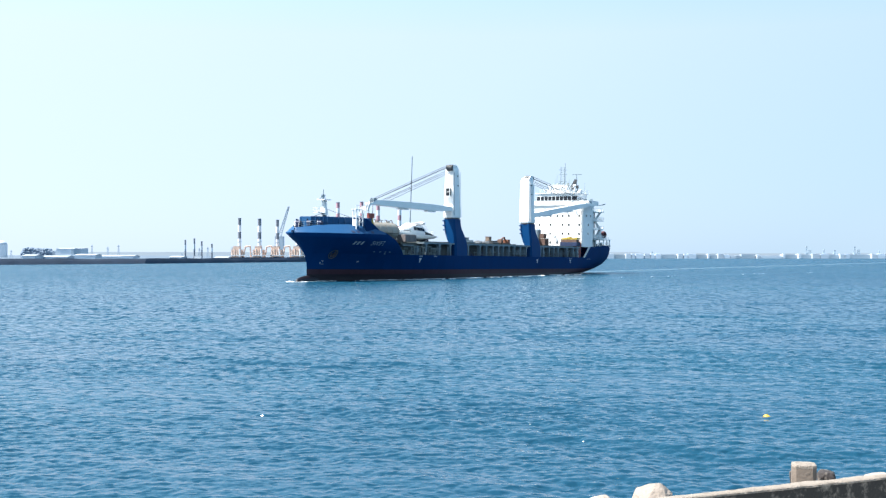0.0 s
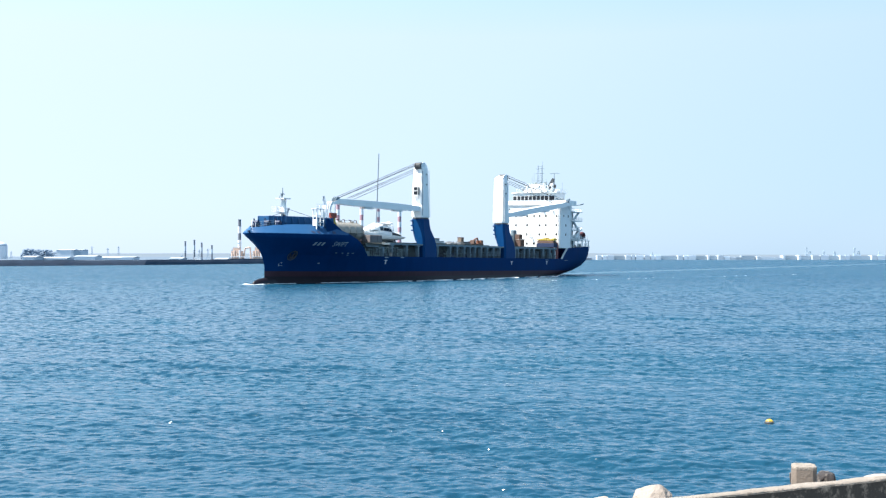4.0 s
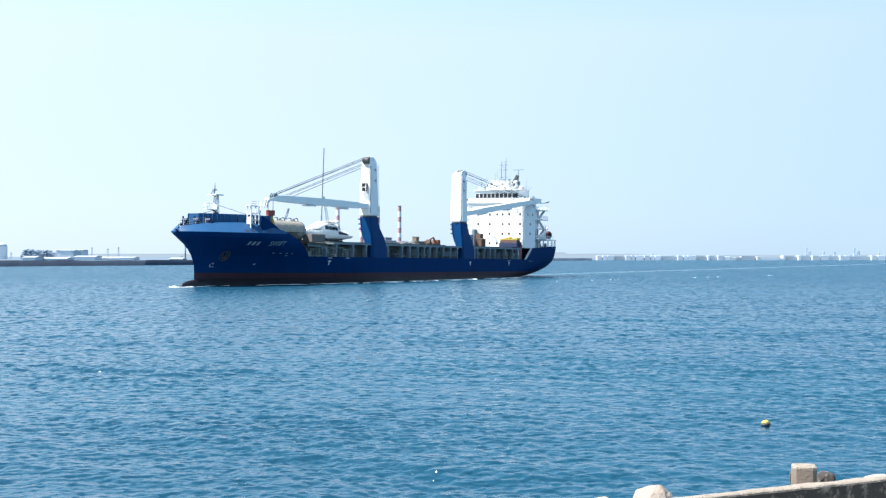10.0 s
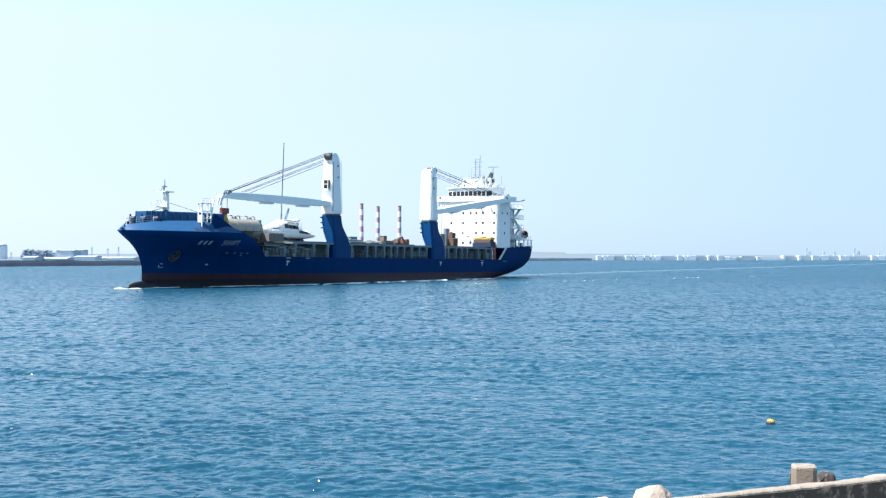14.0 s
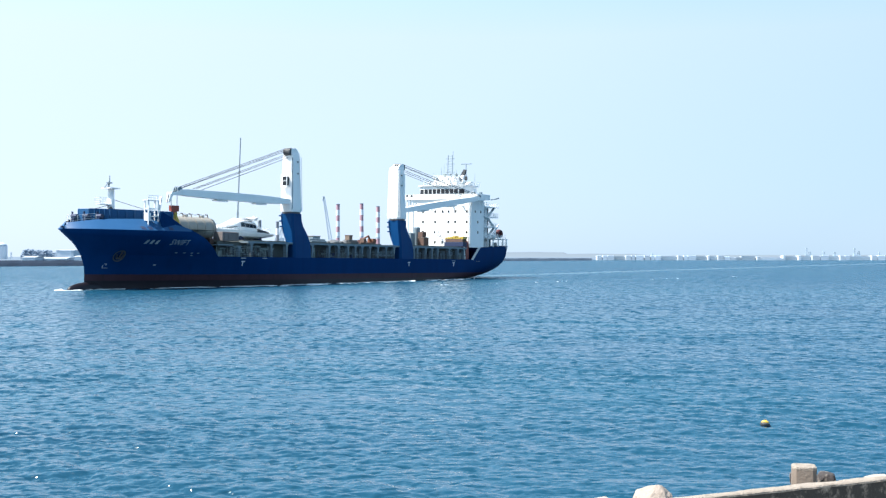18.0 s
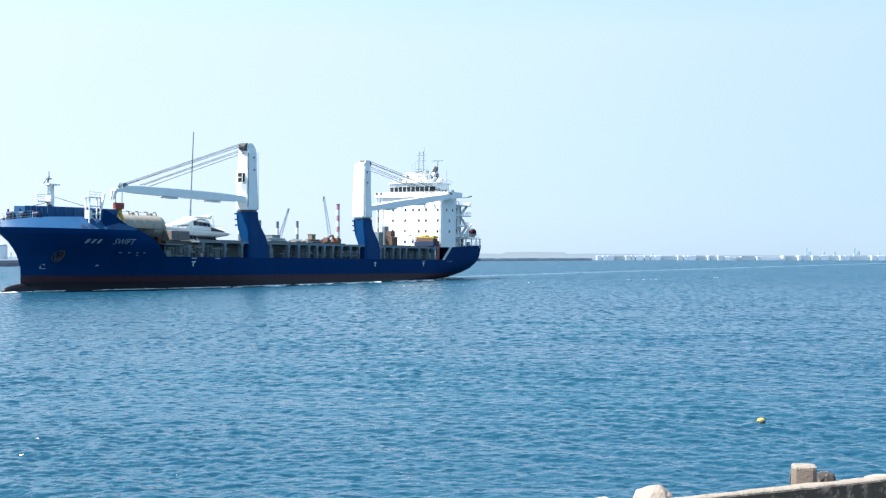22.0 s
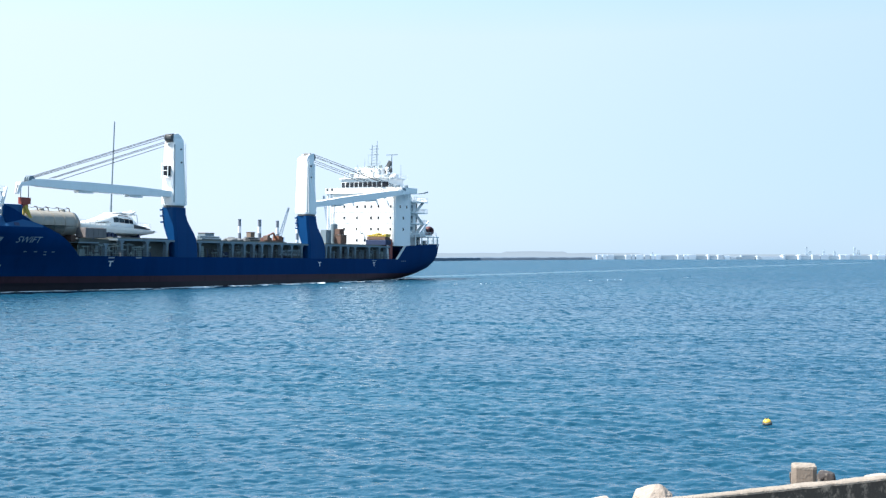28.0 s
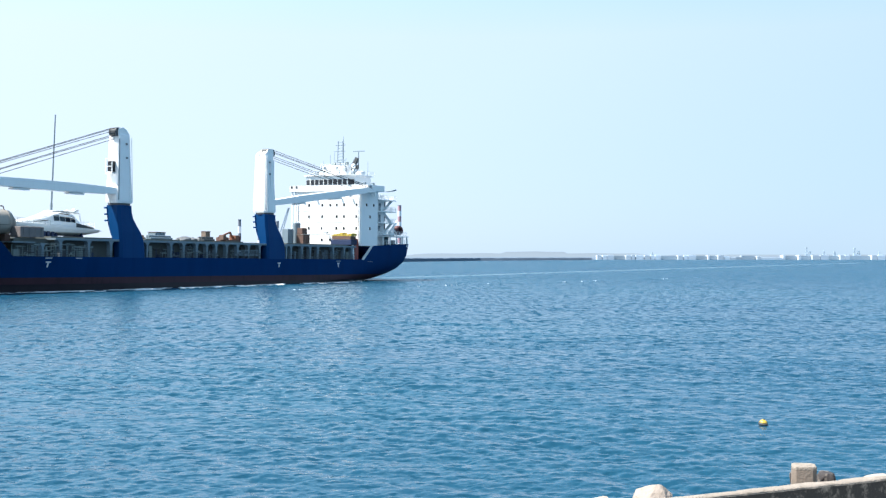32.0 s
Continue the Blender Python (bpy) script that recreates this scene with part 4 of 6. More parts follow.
    part("bridge_wing", bm, "white", bridge)
    for y in (-10.4, -9.0):
        bm = bmesh.new()
        box(bm, fx + 0.41, fx + 0.46, y - 0.3, y + 0.3, 21.5, 22.05)
        part("wing_window", bm, "dark", bridge)
    bm = bmesh.new()
    rail(bm, [(fx + 1.0, -5.0, 24.55), (fx + 1.4, 0, 24.55), (fx + 1.0, 5.0, 24.55), (10.0, 6.9, 24.55)], 1.0, 1.8)
    part("roof_railing", bm, "white", bridge)
    for y in (-10.7, -9.75):
        bm = bmesh.new()
        beam(bm, (fx - 0.3, y, 8.2), (fx - 0.3, y, 20.7), 0.28, 0.28)
        part("wing_support", bm, "white", house)
    # monkey island, domes, mast
    bm = bmesh.new()
    loft(bm, [[(x, y, z) for x, y in ((17.5, 3.8 - k), (17.5, -3.8 + k), (11.5, -3.8 + k), (11.5, 3.8 - k))] for z, k in ((24.55, 0), (25.3, 0.1))])
    loft(bm, [[(x, y, z) for x, y in ((16.9 - k, 2.7 - k), (16.9 - k, -2.5 + k), (11.8, -2.5 + k), (11.8, 2.7 - k))] for z, k in ((25.3, 0), (26.3, 0.1), (26.8, 0.4), (27.0, 0.9))])
    part("upper_house", bm, "white", bridge)
    bm = bmesh.new()
    box(bm, 16.0, 16.3, 4.0, 6.6, 24.55, 25.4)
    rail(bm, [(17.4, -3.4, 26.2), (17.4, 3.4, 26.2), (12.0, 3.4, 26.2)], 1.0, 1.3)
    part("upper_railing", bm, "white", bridge)
    for x, y, r in ((15.5, 4.6, 0.55), (14.0, -3.0, 0.5), (15.8, -3.6, 0.35)):
        bm = bmesh.new()
        bmesh.ops.create_uvsphere(bm, u_segments=16, v_segments=10, radius=r, matrix=Matrix.Translation((x, y, 26.2 + r)))
        tube(bm, (x, y, 24.6), (x, y, 26.3), 0.2)
        part("satellite_dome", bm, "white", bridge, smooth=True)
    mast = []
    bm = bmesh.new()
    for x, y in ((14.4, -0.7), (14.4, 0.9), (13.2, 0.1)):
        beam(bm, (x, y, 26.2), (x, y * 0.8, 32.8), 0.15, 0.15, 0.12, 0.12)
    for i in range(9):
        z = 26.9 + i * 0.68
        beam(bm, (14.4, -0.7, z), (14.4, 0.9, z + 0.3), 0.07)
        beam(bm, (14.4, 0.9, z), (13.2, 0.1, z + 0.3), 0.07)
    for z in (28.2, 30.4, 31.8):
        beam(bm, (14.4, -1.3, z), (14.4, 1.4, z), 0.12)
    tube(bm, (14.4, 0.9, 32.6), (14.4, 0.9, 33.8), 0.05)
    part("radar_mast", bm, "grey", ship, "white lattice signal mast on the bridge roof")
    bm = bmesh.new()
    beam(bm, (13.0, 2.4, 26.0), (12.8, 3.8, 28.9), 1.2, 1.0, 0.8, 0.7)
    part("funnel_cowl", bm, "dark", ship)
    bm = bmesh.new()
    tube(bm, (12.0, 3.6, 26.2), (12.0, 3.6, 30.4), 0.14, 0.09)
    beam(bm, (12.0, 2.1, 30.5), (12.0, 5.2, 30.5), 0.22, 0.18)
    part("radar_scanner", bm, "grey", ship)
    # hoops, whip aerials, horns and boxes crowding the top of the bridge
    for y in (-2.6, 0.2, 2.9):
        bm = bmesh.new()
        pts = [Vector((17.2, y + 0.9 * math.cos(math.pi * k / 8), 25.3 + 1.5 * math.sin(math.pi * k / 8) ** 0.6)) for k in range(9)]
        for p, q in zip(pts, pts[1:]):
            tube(bm, p, q, 0.07, n=6)
        part("hoop", bm, "grey", bridge)
    for x, y, z0, z1 in ((16.6, -5.8, 24.5, 27.6), (12.4, -6.2, 24.5, 28.4), (12.2, 6.4, 24.5, 28.0), (16.9, 3.4, 25.2, 28.6), (13.0, -2.6, 26.9, 30.6), (15.6, -1.9, 26.9, 29.4)):
        bm = bmesh.new()
        tube(bm, (x, y, z0), (x, y, z1), 0.045, 0.03, 5)
        tube(bm, (x, y, z0), (x, y, z0 + 0.5), 0.1, 0.08, 6)
        part("whip_aerial", bm, "grey", bridge)
    for x, y, z, w, h, mat in ((17.0, -4.2, 24.55, 0.9, 0.8, "grey"), (16.2, 5.0, 24.55, 1.1, 0.7, "grey"), (13.5, 5.6, 24.55, 1.2, 1.1, "white"), (12.9, -5.2, 24.55, 1.0, 1.2, "white"), (16.6, 1.3, 27.0, 0.7, 0.6, "grey"), (15.0, -1.2, 27.0, 0.8, 0.7, "galvanised"), (13.8, 1.6, 27.0, 0.6, 0.9, "galvanised")):
        bm = bmesh.new()
        box(bm, x - w / 2, x + w / 2, y - w / 2, y + w / 2, z, z + h)
        bmesh.ops.bevel(bm, geom=bm.edges[:], offset=0.06, segments=1, affect='EDGES')
        part("equipment_box", bm, mat, bridge)
    for y in (-1.6, 1.9):
        bm = bmesh.new()
        tube(bm, (17.6, y, 26.2), (18.4, y, 26.2), 0.12, 0.3, 10)
        tube(bm, (17.4, y, 25.4), (17.5, y, 26.2), 0.07, n=6)
        part("fog_horn", bm, "grey", bridge)
    # seams between the storeys and lamps on the front
    for z in (10.9, 13.6, 16.3, 19.0):
        bm = bmesh.new()
        box(bm, fx - 0.02, fx + 0.06, sw + 0.3, pw - 0.3, z - 0.06, z + 0.06)
        part("deck_seam", bm, "white", house)
    for y, z in ((-7.6, 19.6), (-3.6, 19.6), (3.4, 19.6), (6.4, 19.6), (0.0, 11.2)):
        bm = bmesh.new()
        beam(bm, (fx, y, z + 0.2), (fx + 0.5, y, z), 0.1)
        box(bm, fx + 0.35, fx + 0.75, y - 0.2, y + 0.2, z - 0.25, z)
        part("flood_lamp", bm, "grey", house)
    bm = bmesh.new()
    box(bm, fx, fx + 0.1, -1.6, -0.7, 11.3, 13.2)
    part("front_hatch", bm, "white", house)
    # gear on the bridge roof and the port wing
    for x, y, z, h, w in ((15.0, 5.3, 24.55, 2.4, 0.5), (16.8, -4.4, 24.55, 1.1, 0.4), (17.2, 6.1, 24.55, 0.9, 0.6), (18.0, 2.4, 24.55, 0.7, 0.3), (18.0, -2.0, 24.55, 0.8, 0.3)):
        bm = bmesh.new()
        tube(bm, (x, y, z), (x, y, z + h * 0.7), 0.12, n=6)
        box(bm, x - w * 0.5, x + w * 0.5, y - w * 0.6, y + w * 0.6, z + h * 0.6, z + h)
        part("roof_fitting", bm, "dark" if h > 1.5 else "grey", bridge)
    for x, y, z, w in ((fx - 0.6, 7.4, 22.3, 0.9), (fx - 1.6, 8.6, 22.1, 0.7), (fx - 0.4, 9.6, 22.1, 0.5), (fx - 2.6, 10.4, 22.1, 0.6)):
        bm = bmesh.new()
        tube(bm, (x, y, 20.95), (x, y, z + 0.3), 0.1, n=6)
        box(bm, x - 0.3, x + 0.3, y - w * 0.5, y + w * 0.5, z, z + 0.55)
        part("wing_console", bm, "grey", bridge)
    bm = bmesh.new()
    beam(bm, (9.0, 9.4, 21.0), (7.0, 10.2, 21.3), 0.18)
    beam(bm, (7.2, 10.1, 21.3), (6.2, 10.5, 21.6), 0.4, 0.3)
    part("searchlight_arm", bm, "grey", bridge)
    for z in (11.6, 14.3, 17.0):
        # dark upright box at the casing's after edge, one to each storey
        bm = bmesh.new()
        box(bm, 4.1, 4.44, 4.6, 6.3, z, z + 2.2)
        part("casing_louvre", bm, "dark", ship)
        bm = bmesh.new()
        box(bm, 6.2, 7.0, 6.24, 6.32, z - 0.5, z + 1.5)
        part("casing_door", bm, "grey", ship)
    # decks, stairs and rails behind the port wall
    for z in (11.0, 13.7, 16.4, 19.1):
        bm = bmesh.new()
        box(bm, 4.0 + (z < 12) * -2.5, 11.7, 3.0, 9.3, z - 0.1, z + 0.1)
        part("side_gallery", bm, "white", ship)
        bm = bmesh.new()
        rail(bm, [(11.7, 9.2, z), (4.1, 9.2, z), (4.1, 3.2, z)], 1.05, 1.3, r=0.035)
        part("gallery_railing", bm, "white", ship)
    bm = bmesh.new()
    box(bm, 4.5, 11.7, -7.0, 6.2, 8.2, 20.6)
    part("engine_casing", bm, "white", ship, "white engine casing behind the accommodation")
    for k, z in enumerate((11.0, 13.7, 16.4)):
        bm = bmesh.new()
        x0, x1 = (4.6, 8.4) if k % 2 else (8.4, 4.6)
        beam(bm, (x0, 8.3, z), (x1, 8.3, z + 2.7), 0.8, 0.12)
        part("outside_stair", bm, "white", ship)
    bm = bmesh.new()
    box(bm, -2.4, 18.0, -8.2, 9.0, 10.55, 10.75)
    part("boat_deck", bm, "white", ship)
    for x in (17.2, 14.5, 11.6, 8.6, 5.6, 2.6, 0.0, -2.0):
        bm = bmesh.new()
        beam(bm, (x, 8.7, 8.2), (x, 8.7, 10.6), 0.25)
        part("deck_pillar", bm, "white", ship)
    bm = bmesh.new()
    rail(bm, [(17.5, 8.9, 10.75), (-2.3, 8.3, 10.75), (-2.3, -8.0, 10.75)], 1.05, 1.5, r=0.035)
    rail(bm, [(13.5, 8.8, 8.3), (-2.8, 8.5, 8.9)], 1.1, 1.6, r=0.035)
    part("poop_railing", bm, "white", ship)
    bm = bmesh.new()
    box(bm, 2.0, 16.5, -6.5, 6.0, 8.2, 10.5)
    part("poop_house", bm, "grey", ship)
    # free-fall boat davit and red rescue boat at the stern
    bm = bmesh.new()
    beam(bm, (5.0, 7.5, 10.8), (0.5, 7.5, 14.6), 0.3)
    beam(bm, (2.2, 7.5, 10.8), (2.2, 7.5, 13.1), 0.25)
    beam(bm, (7.5, 7.2, 10.8), (7.5, 7.2, 12.6), 0.3)
    part("davit", bm, "white", ship)
    bm = bmesh.new()
    rings = []
    for i in range(25):
        a = 2 * math.pi * i / 24
        cx, cz = -0.3 + 1.15 * math.cos(a), 12.2 + 0.85 * math.sin(a)
        rings.append([(cx + 0.36 * math.cos(b) * math.cos(a), 7.2 + 0.75 * math.sin(b), cz + 0.36 * math.cos(b) * math.sin(a)) for b in [2 * math.pi * k / 10 for k in range(10)]])
    loft(bm, rings, caps=False)
    boat = part("rescue_boat", bm, "maroon", ship, "dark red inflatable rescue boat hung at the stern", smooth=True)
    bm = bmesh.new()
    prism(bm, [(-0.3 + 1.0 * math.cos(2 * math.pi * k / 16), 12.2 + 0.7 * math.sin(2 * math.pi * k / 16)) for k in range(16)], 6.9, 7.0)
    part("floor", bm, "dark", boat)
    for x, y in ((10.5, 8.2), (7.2, 8.0), (4.4, 8.0)):
        bm = bmesh.new()
        tube(bm, (x - 0.6, y, 11.5), (x + 0.6, y, 11.5), 0.36, n=12)
        box(bm, x - 0.5, x + 0.5, y - 0.3, y + 0.3, 10.75, 11.2)
        part("life_raft", bm, "white", ship)
    for x, y, s in ((12.4, 7.6, 0.6), (6.0, 7.8, 0.5), (2.8, 8.0, 0.7)):
        bm = bmesh.new()
        box(bm, x, x + s * 1.6, y - 0.4, y + 0.4, 8.25, 8.3 + s * 2.0)
        part("mooring_gear", bm, "dark", ship)


make_house()


# ---------------------------------------------------------------- cargo on deck: things of their own that ride with the ship
riders = []


def rider(ob):
    riders.append(ob)
    return ob


def make_tank():
    t = rider(thing("cargo_tank", "tan steel tank with raised ribs, lashed on the foredeck", "tank"))
    bm = bmesh.new()
    rings = []
    y, z, r = 3.6, 10.35, 2.08
    for x, k in ((110.4, 0.02), (110.6, 0.5), (112.5, 0.8), (111.7, 0.96), (112.5, 1.0), (121.5, 1.0), (122.3, 0.96), (122.9, 0.8), (123.3, 0.4), (123.4, 0.02)):
        rings.append([(x, y + r * k * math.cos(2 * math.pi * i / 28), z + r * k * math.sin(2 * math.pi * i / 28)) for i in range(28)])
    loft(bm, rings)
    part("shell", bm, "tank", t, smooth=True)
    for x in (112.5, 114.7, 116.9, 119.1, 121.3):
        bm = bmesh.new()
        loft(bm, [[(xx, y + rr * math.cos(2 * math.pi * i / 28), z + rr * math.sin(2 * math.pi * i / 28)) for i in range(28)] for xx, rr in ((x - 0.07, r), (x - 0.07, r + 0.06), (x + 0.07, r + 0.06), (x + 0.07, r))], caps=False)
        part("rib", bm, "tank", t)
        bm = bmesh.new()
        beam(bm, (x, y + 0.5, z + r - 0.1), (x + 0.15, y + 0.4, z + r + 0.55), 0.14)
        beam(bm, (x + 0.15, y + 0.4, z + r + 0.5), (x + 0.6, y + 0.3, z + r + 0.6), 0.1)
        part("lug", bm, "rust", t)
    bm = bmesh.new()
    for xa, xb in ((112.6, 114.8), (114.8, 117.0), (117.0, 119.2), (119.2, 121.4)):
        tube(bm, (xa, y + 0.4, z + r + 0.5), ((xa + xb) / 2, y + 0.4, z + r + 0.36), 0.035, n=5)
        tube(bm, ((xa + xb) / 2, y + 0.4, z + r + 0.36), (xb, y + 0.4, z + r + 0.5), 0.035, n=5)
    part("lifeline", bm, "rope", t)
    for x in (113.6, 118.0):
        bm = bmesh.new()
        tube(bm, (x, y, z + r - 0.05), (x, y, z + r + 0.3), 0.45, n=16)
        part("manhole", bm, "tank", t)
    for x in (113.0, 120.7):
        bm = bmesh.new()
        box(bm, x - 0.5, x + 0.5, y - 2.0, y + 2.0, 7.4, 8.5)
        box(bm, x - 0.35, x + 0.35, y - 1.6, y + 1.6, 5.0, 7.4)
        part("saddle", bm, "rust", t)


make_tank()


def make_yacht():
    yt = rider(thing("motor_yacht", "white motor yacht with dark windows, cradled on the ship's deck", "yacht"))
    yc = 1.0
    # hull with a hard chine, sharp raked bow and a sheer that falls aft
    sheer = [(91.6, 9.75), (94.6, 9.9), (99.6, 10.1), (104.6, 10.35), (110.2, 10.75)]
    half_w = [(91.6, 2.15), (94.6, 2.45), (100.6, 2.6), (104.6, 2.2), (107.6, 1.3), (110.2, 0.05)]
    keel = [(91.6, 9.05), (94.6, 8.6), (103.6, 8.5), (107.6, 9.2), (110.2, 10.6)]
    bm = bmesh.new()
    rings = []
    for i in range(30):
        x = 91.6 + 18.6 * i / 29
        w, zt, zk = lerp_table(half_w, x), lerp_table(sheer, x), lerp_table(keel, x)
        sec = [(w, zt), (w * 0.99, zt - 0.25 * (zt - zk)), (w * 0.9, zk + 0.4 * (zt - zk)), (w * 0.8, zk + 0.3 * (zt - zk)), (0.0, zk)]
        rings.append([(x, yc + y, z) for y, z in sec] + [(x, yc - y, z) for y, z in sec[-2::-1]])
    loft(bm, rings)
    part("hull", bm, "white", yt, "white hard-chined hull")
    # rounded deckhouse
    cab_w = [(92, 1.7), (95.6, 2.05), (99.6, 2.15), (103.1, 1.9), (106.1, 1.3), (108.8, 0.3)]
    cab_h = [(92, 0.12), (94.1, 0.35), (95.4, 0.85), (96.2, 1.65), (96.9, 2.35), (98.1, 2.62), (100.1, 2.66), (101.3, 2.45), (102.9, 1.75), (105.1, 1.0), (107.1, 0.5), (108.8, 0.08)]
    shape = [(0.0, 1.0), (0.35, 0.97), (0.7, 0.88), (0.9, 0.72), (1.0, 0.42)]

    def cabin_side(x, f, off=0.0, side=1):
        return (x, yc + side * (lerp_table(cab_w, x) * lerp_table(shape, f) + off), lerp_table(sheer, x) - 0.05 + f * lerp_table(cab_h, x))
    bm = bmesh.new()
    rings = []
    for i in range(43):
        x = 92 + 16.8 * i / 42
        fs = (0.0, 0.2, 0.35, 0.52, 0.7, 0.82, 0.9, 0.97, 1.0)
        rings.append([cabin_side(x, f) for f in fs] + [cabin_side(x, f, 0, -1) for f in fs[::-1]])
    loft(bm, rings)
    part("cabin", bm, "white", yt, "rounded white cabin", smooth=True)
    for side in (1, -1):
        for xa, xb, lo, hi in ((101.5, 100.4, 0.36, 0.74), (100.3, 99.2, 0.34, 0.86), (99.1, 98.0, 0.34, 0.86), (97.9, 97.0, 0.36, 0.76)):
            bm = bmesh.new()
            loft(bm, [[cabin_side(xa + (xb - xa) * k / 4, f, o, side) for f, o in ((lo, -0.05), (lo, 0.03), ((lo + hi) / 2, 0.035), (hi, 0.03), (hi, -0.05))] for k in range(5)])
            part("cabin_window", bm, "glass", yt)
        bm = bmesh.new()
        loft(bm, [[cabin_side(105.2 - 2.6 * k / 4, f, o, side) for f, o in ((0.42, -0.05), (0.42, 0.03), (0.88, 0.03), (0.88, -0.05))] for k in range(5)])
        part("windscreen", bm, "glass", yt)
        bm = bmesh.new()
        rail(bm, [(x, yc + side * (lerp_table(half_w, x) - 0.08), lerp_table(sheer, x)) for x in (109.8, 108.1, 106.6, 104.6, 102.6)], 0.75, 1.0, bars=2, r=0.018)
        part("bow_rail", bm, "galvanised", yt)
    # roof with overhang aft, seats and a small arch
    bm = bmesh.new()
    loft(bm, [[(x, yc - w, z), (x, yc + w, z), (x, yc + w * 0.94, z + 0.1), (x, yc - w * 0.94, z + 0.1)] for x, w, z in ((101.2, 1.1, 12.62), (100.1, 1.35, 12.72), (97.6, 1.45, 12.70), (95.8, 1.35, 12.5), (95.2, 1.2, 12.38))])
    part("roof", bm, "white", yt)
    bm = bmesh.new()
    for y in (yc - 1.25, yc + 1.25):
        beam(bm, (96.8, y, 12.6), (95.8, y, 12.98), 0.16, 0.4)
        beam(bm, (95.4, y, 12.4), (94.9, y, 10.1), 0.1)
    beam(bm, (95.8, yc - 1.3, 12.98), (95.8, yc + 1.3, 12.98), 0.4, 0.12)
    part("radar_arch", bm, "white", yt)
    bm = bmesh.new()
    tube(bm, (95.8, yc + 0.3, 13.0), (95.8, yc + 0.3, 13.3), 0.28, 0.22, 12)
    part("radome", bm, "white", yt, smooth=True)
    bm = bmesh.new()
    tube(bm, (100.5, yc, 11.0), (99.9, yc, 29.0), 0.15, 0.10)
    part("mast", bm, "grey", yt, "tall thin bare mast")
    bm = bmesh.new()
    tube(bm, (100.45, yc, 12.0), (100.4, yc, 14.0), 0.2)
    part("mast_foot", bm, "grey", yt)
    # solid dark piece standing for the shade in the stern cockpit
    bm = bmesh.new()
    loft(bm, [[(x, yc + 1.2, z0), (x, yc + y, z0), (x, yc + y, z1), (x, yc + 1.2, z1)] for x, y, z0, z1 in ((96.8, 2.12, 10.05, 10.75), (94.2, 2.0, 9.98, 10.4), (92.6, 1.85, 9.9, 10.05))])
    part("cockpit_opening", bm, "dark", yt)
    for x in (103.4, 102.5, 101.6):
        bm = bmesh.new()
        box(bm, x, x + 0.62, yc + 1.2, yc + 2.2, 8.4, 9.25)
        part("cradle_panel", bm, "navy", yt)
    bm = bmesh.new()
    box(bm, 90.9, 93.2, yc - 1.9, yc + 1.9, 9.5, 9.6)
    rail(bm, [(97.1, yc + 1.7, 10.4), (92.2, yc + 1.5, 10.0), (92.2, yc - 1.5, 10.0)], 0.9, 1.2, r=0.02)
    part("stern_deck", bm, "white", yt)
    for x in (106.1, 101.1, 95.6):
        bm = bmesh.new()
        beam(bm, (x, yc - 1.8, 8.0), (x, yc - 2.1, 9.9), 0.25)
        beam(bm, (x, yc + 1.8, 8.0), (x, yc + 2.1, 9.9), 0.25)
        box(bm, x - 0.2, x + 0.2, yc - 2.2, yc + 2.2, 8.3, 8.7)
        part("cradle", bm, "navy", yt, "dark blue cradle frame")


make_yacht()


def cargo_box(name, label, cat, x0, x1, y0, y1, z0, z1, mat, ribs=0, lid=""):
    t = rider(thing(name, label, cat))
    bm = bmesh.new()
    box(bm, x0, x1, y0, y1, z0, z1)
    bmesh.ops.bevel(bm, geom=bm.edges[:], offset=0.04, segments=1, affect='EDGES')
    part("body", bm, mat, t)
    for i in range(ribs):
        x = x0 + (x1 - x0) * (i + 0.5) / ribs
        bm = bmesh.new()
        beam(bm, (x, y1 + 0.03, z0 + 0.05), (x, y1 + 0.03, z1 - 0.05), 0.12, 0.08)
        beam(bm, (x, y0 + 0.2, z1 + 0.03), (x, y1 - 0.1, z1 + 0.03), 0.12, 0.06)
        part("batten", bm, mat, t)
    if lid:
        bm = bmesh.new()
        box(bm, x0 - 0.05, x1 + 0.05, y0 - 0.05, y1 + 0.05, z1, z1 + 0.12)
        part("lid", bm, lid, t)
    return t


HC = 8.35
cargo_box("tarpaulin_stack", "brown tarpaulin-covered cargo beside the yacht", "cargo", 107.6, 112.2, 5.2, 7.6, 8.1, 9.75, "tarp", 4)
cargo_box("crate", "grey crate on the hatch cover", "crate", 74.6, 77.2, 0.5, 2.4, HC, 9.7, "grey", 3, "crate")
cargo_box("crate", "brown plywood crate on the hatch cover", "crate", 61.2, 62.5, 0.4, 1.6, HC, 10.2, "crate", 2, "rust")
for i, (x, y, w, h) in enumerate(((63.4, 1.4, 1.6, 0.75), (66.2, 1.0, 1.3, 0.55), (68.6, 1.6, 1.7, 0.6))):
    heap = rider(thing("tarpaulin_heap", "low rumpled grey tarpaulin over goods on the hatch cover", "cargo", "tarpaulin heaps"))
    bm = bmesh.new()
    blob(bm, (x, y, HC + 0.1), (w, 1.3, h), 0.3, 3, 40 + i)
    for v in bm.verts:
        v.co.z = max(v.co.z, HC)
    part("cover", bm, "grey_tarp", heap, smooth=True)
    bm = bmesh.new()
    for k in (-0.5, 0.4):
        tube(bm, (x + k * w, y - 1.2, HC + 0.05), (x + k * w, y, HC + 0.18 + h), 0.03, n=5)
        tube(bm, (x + k * w, y, HC + 0.18 + h), (x + k * w, y + 1.2, HC + 0.05), 0.03, n=5)
    part("lashing", bm, "rope", heap)
digger = rider(thing("lifting_frame", "orange-brown steel frame with a bent arm lashed before the aft crane", "machine"))
bm = bmesh.new()
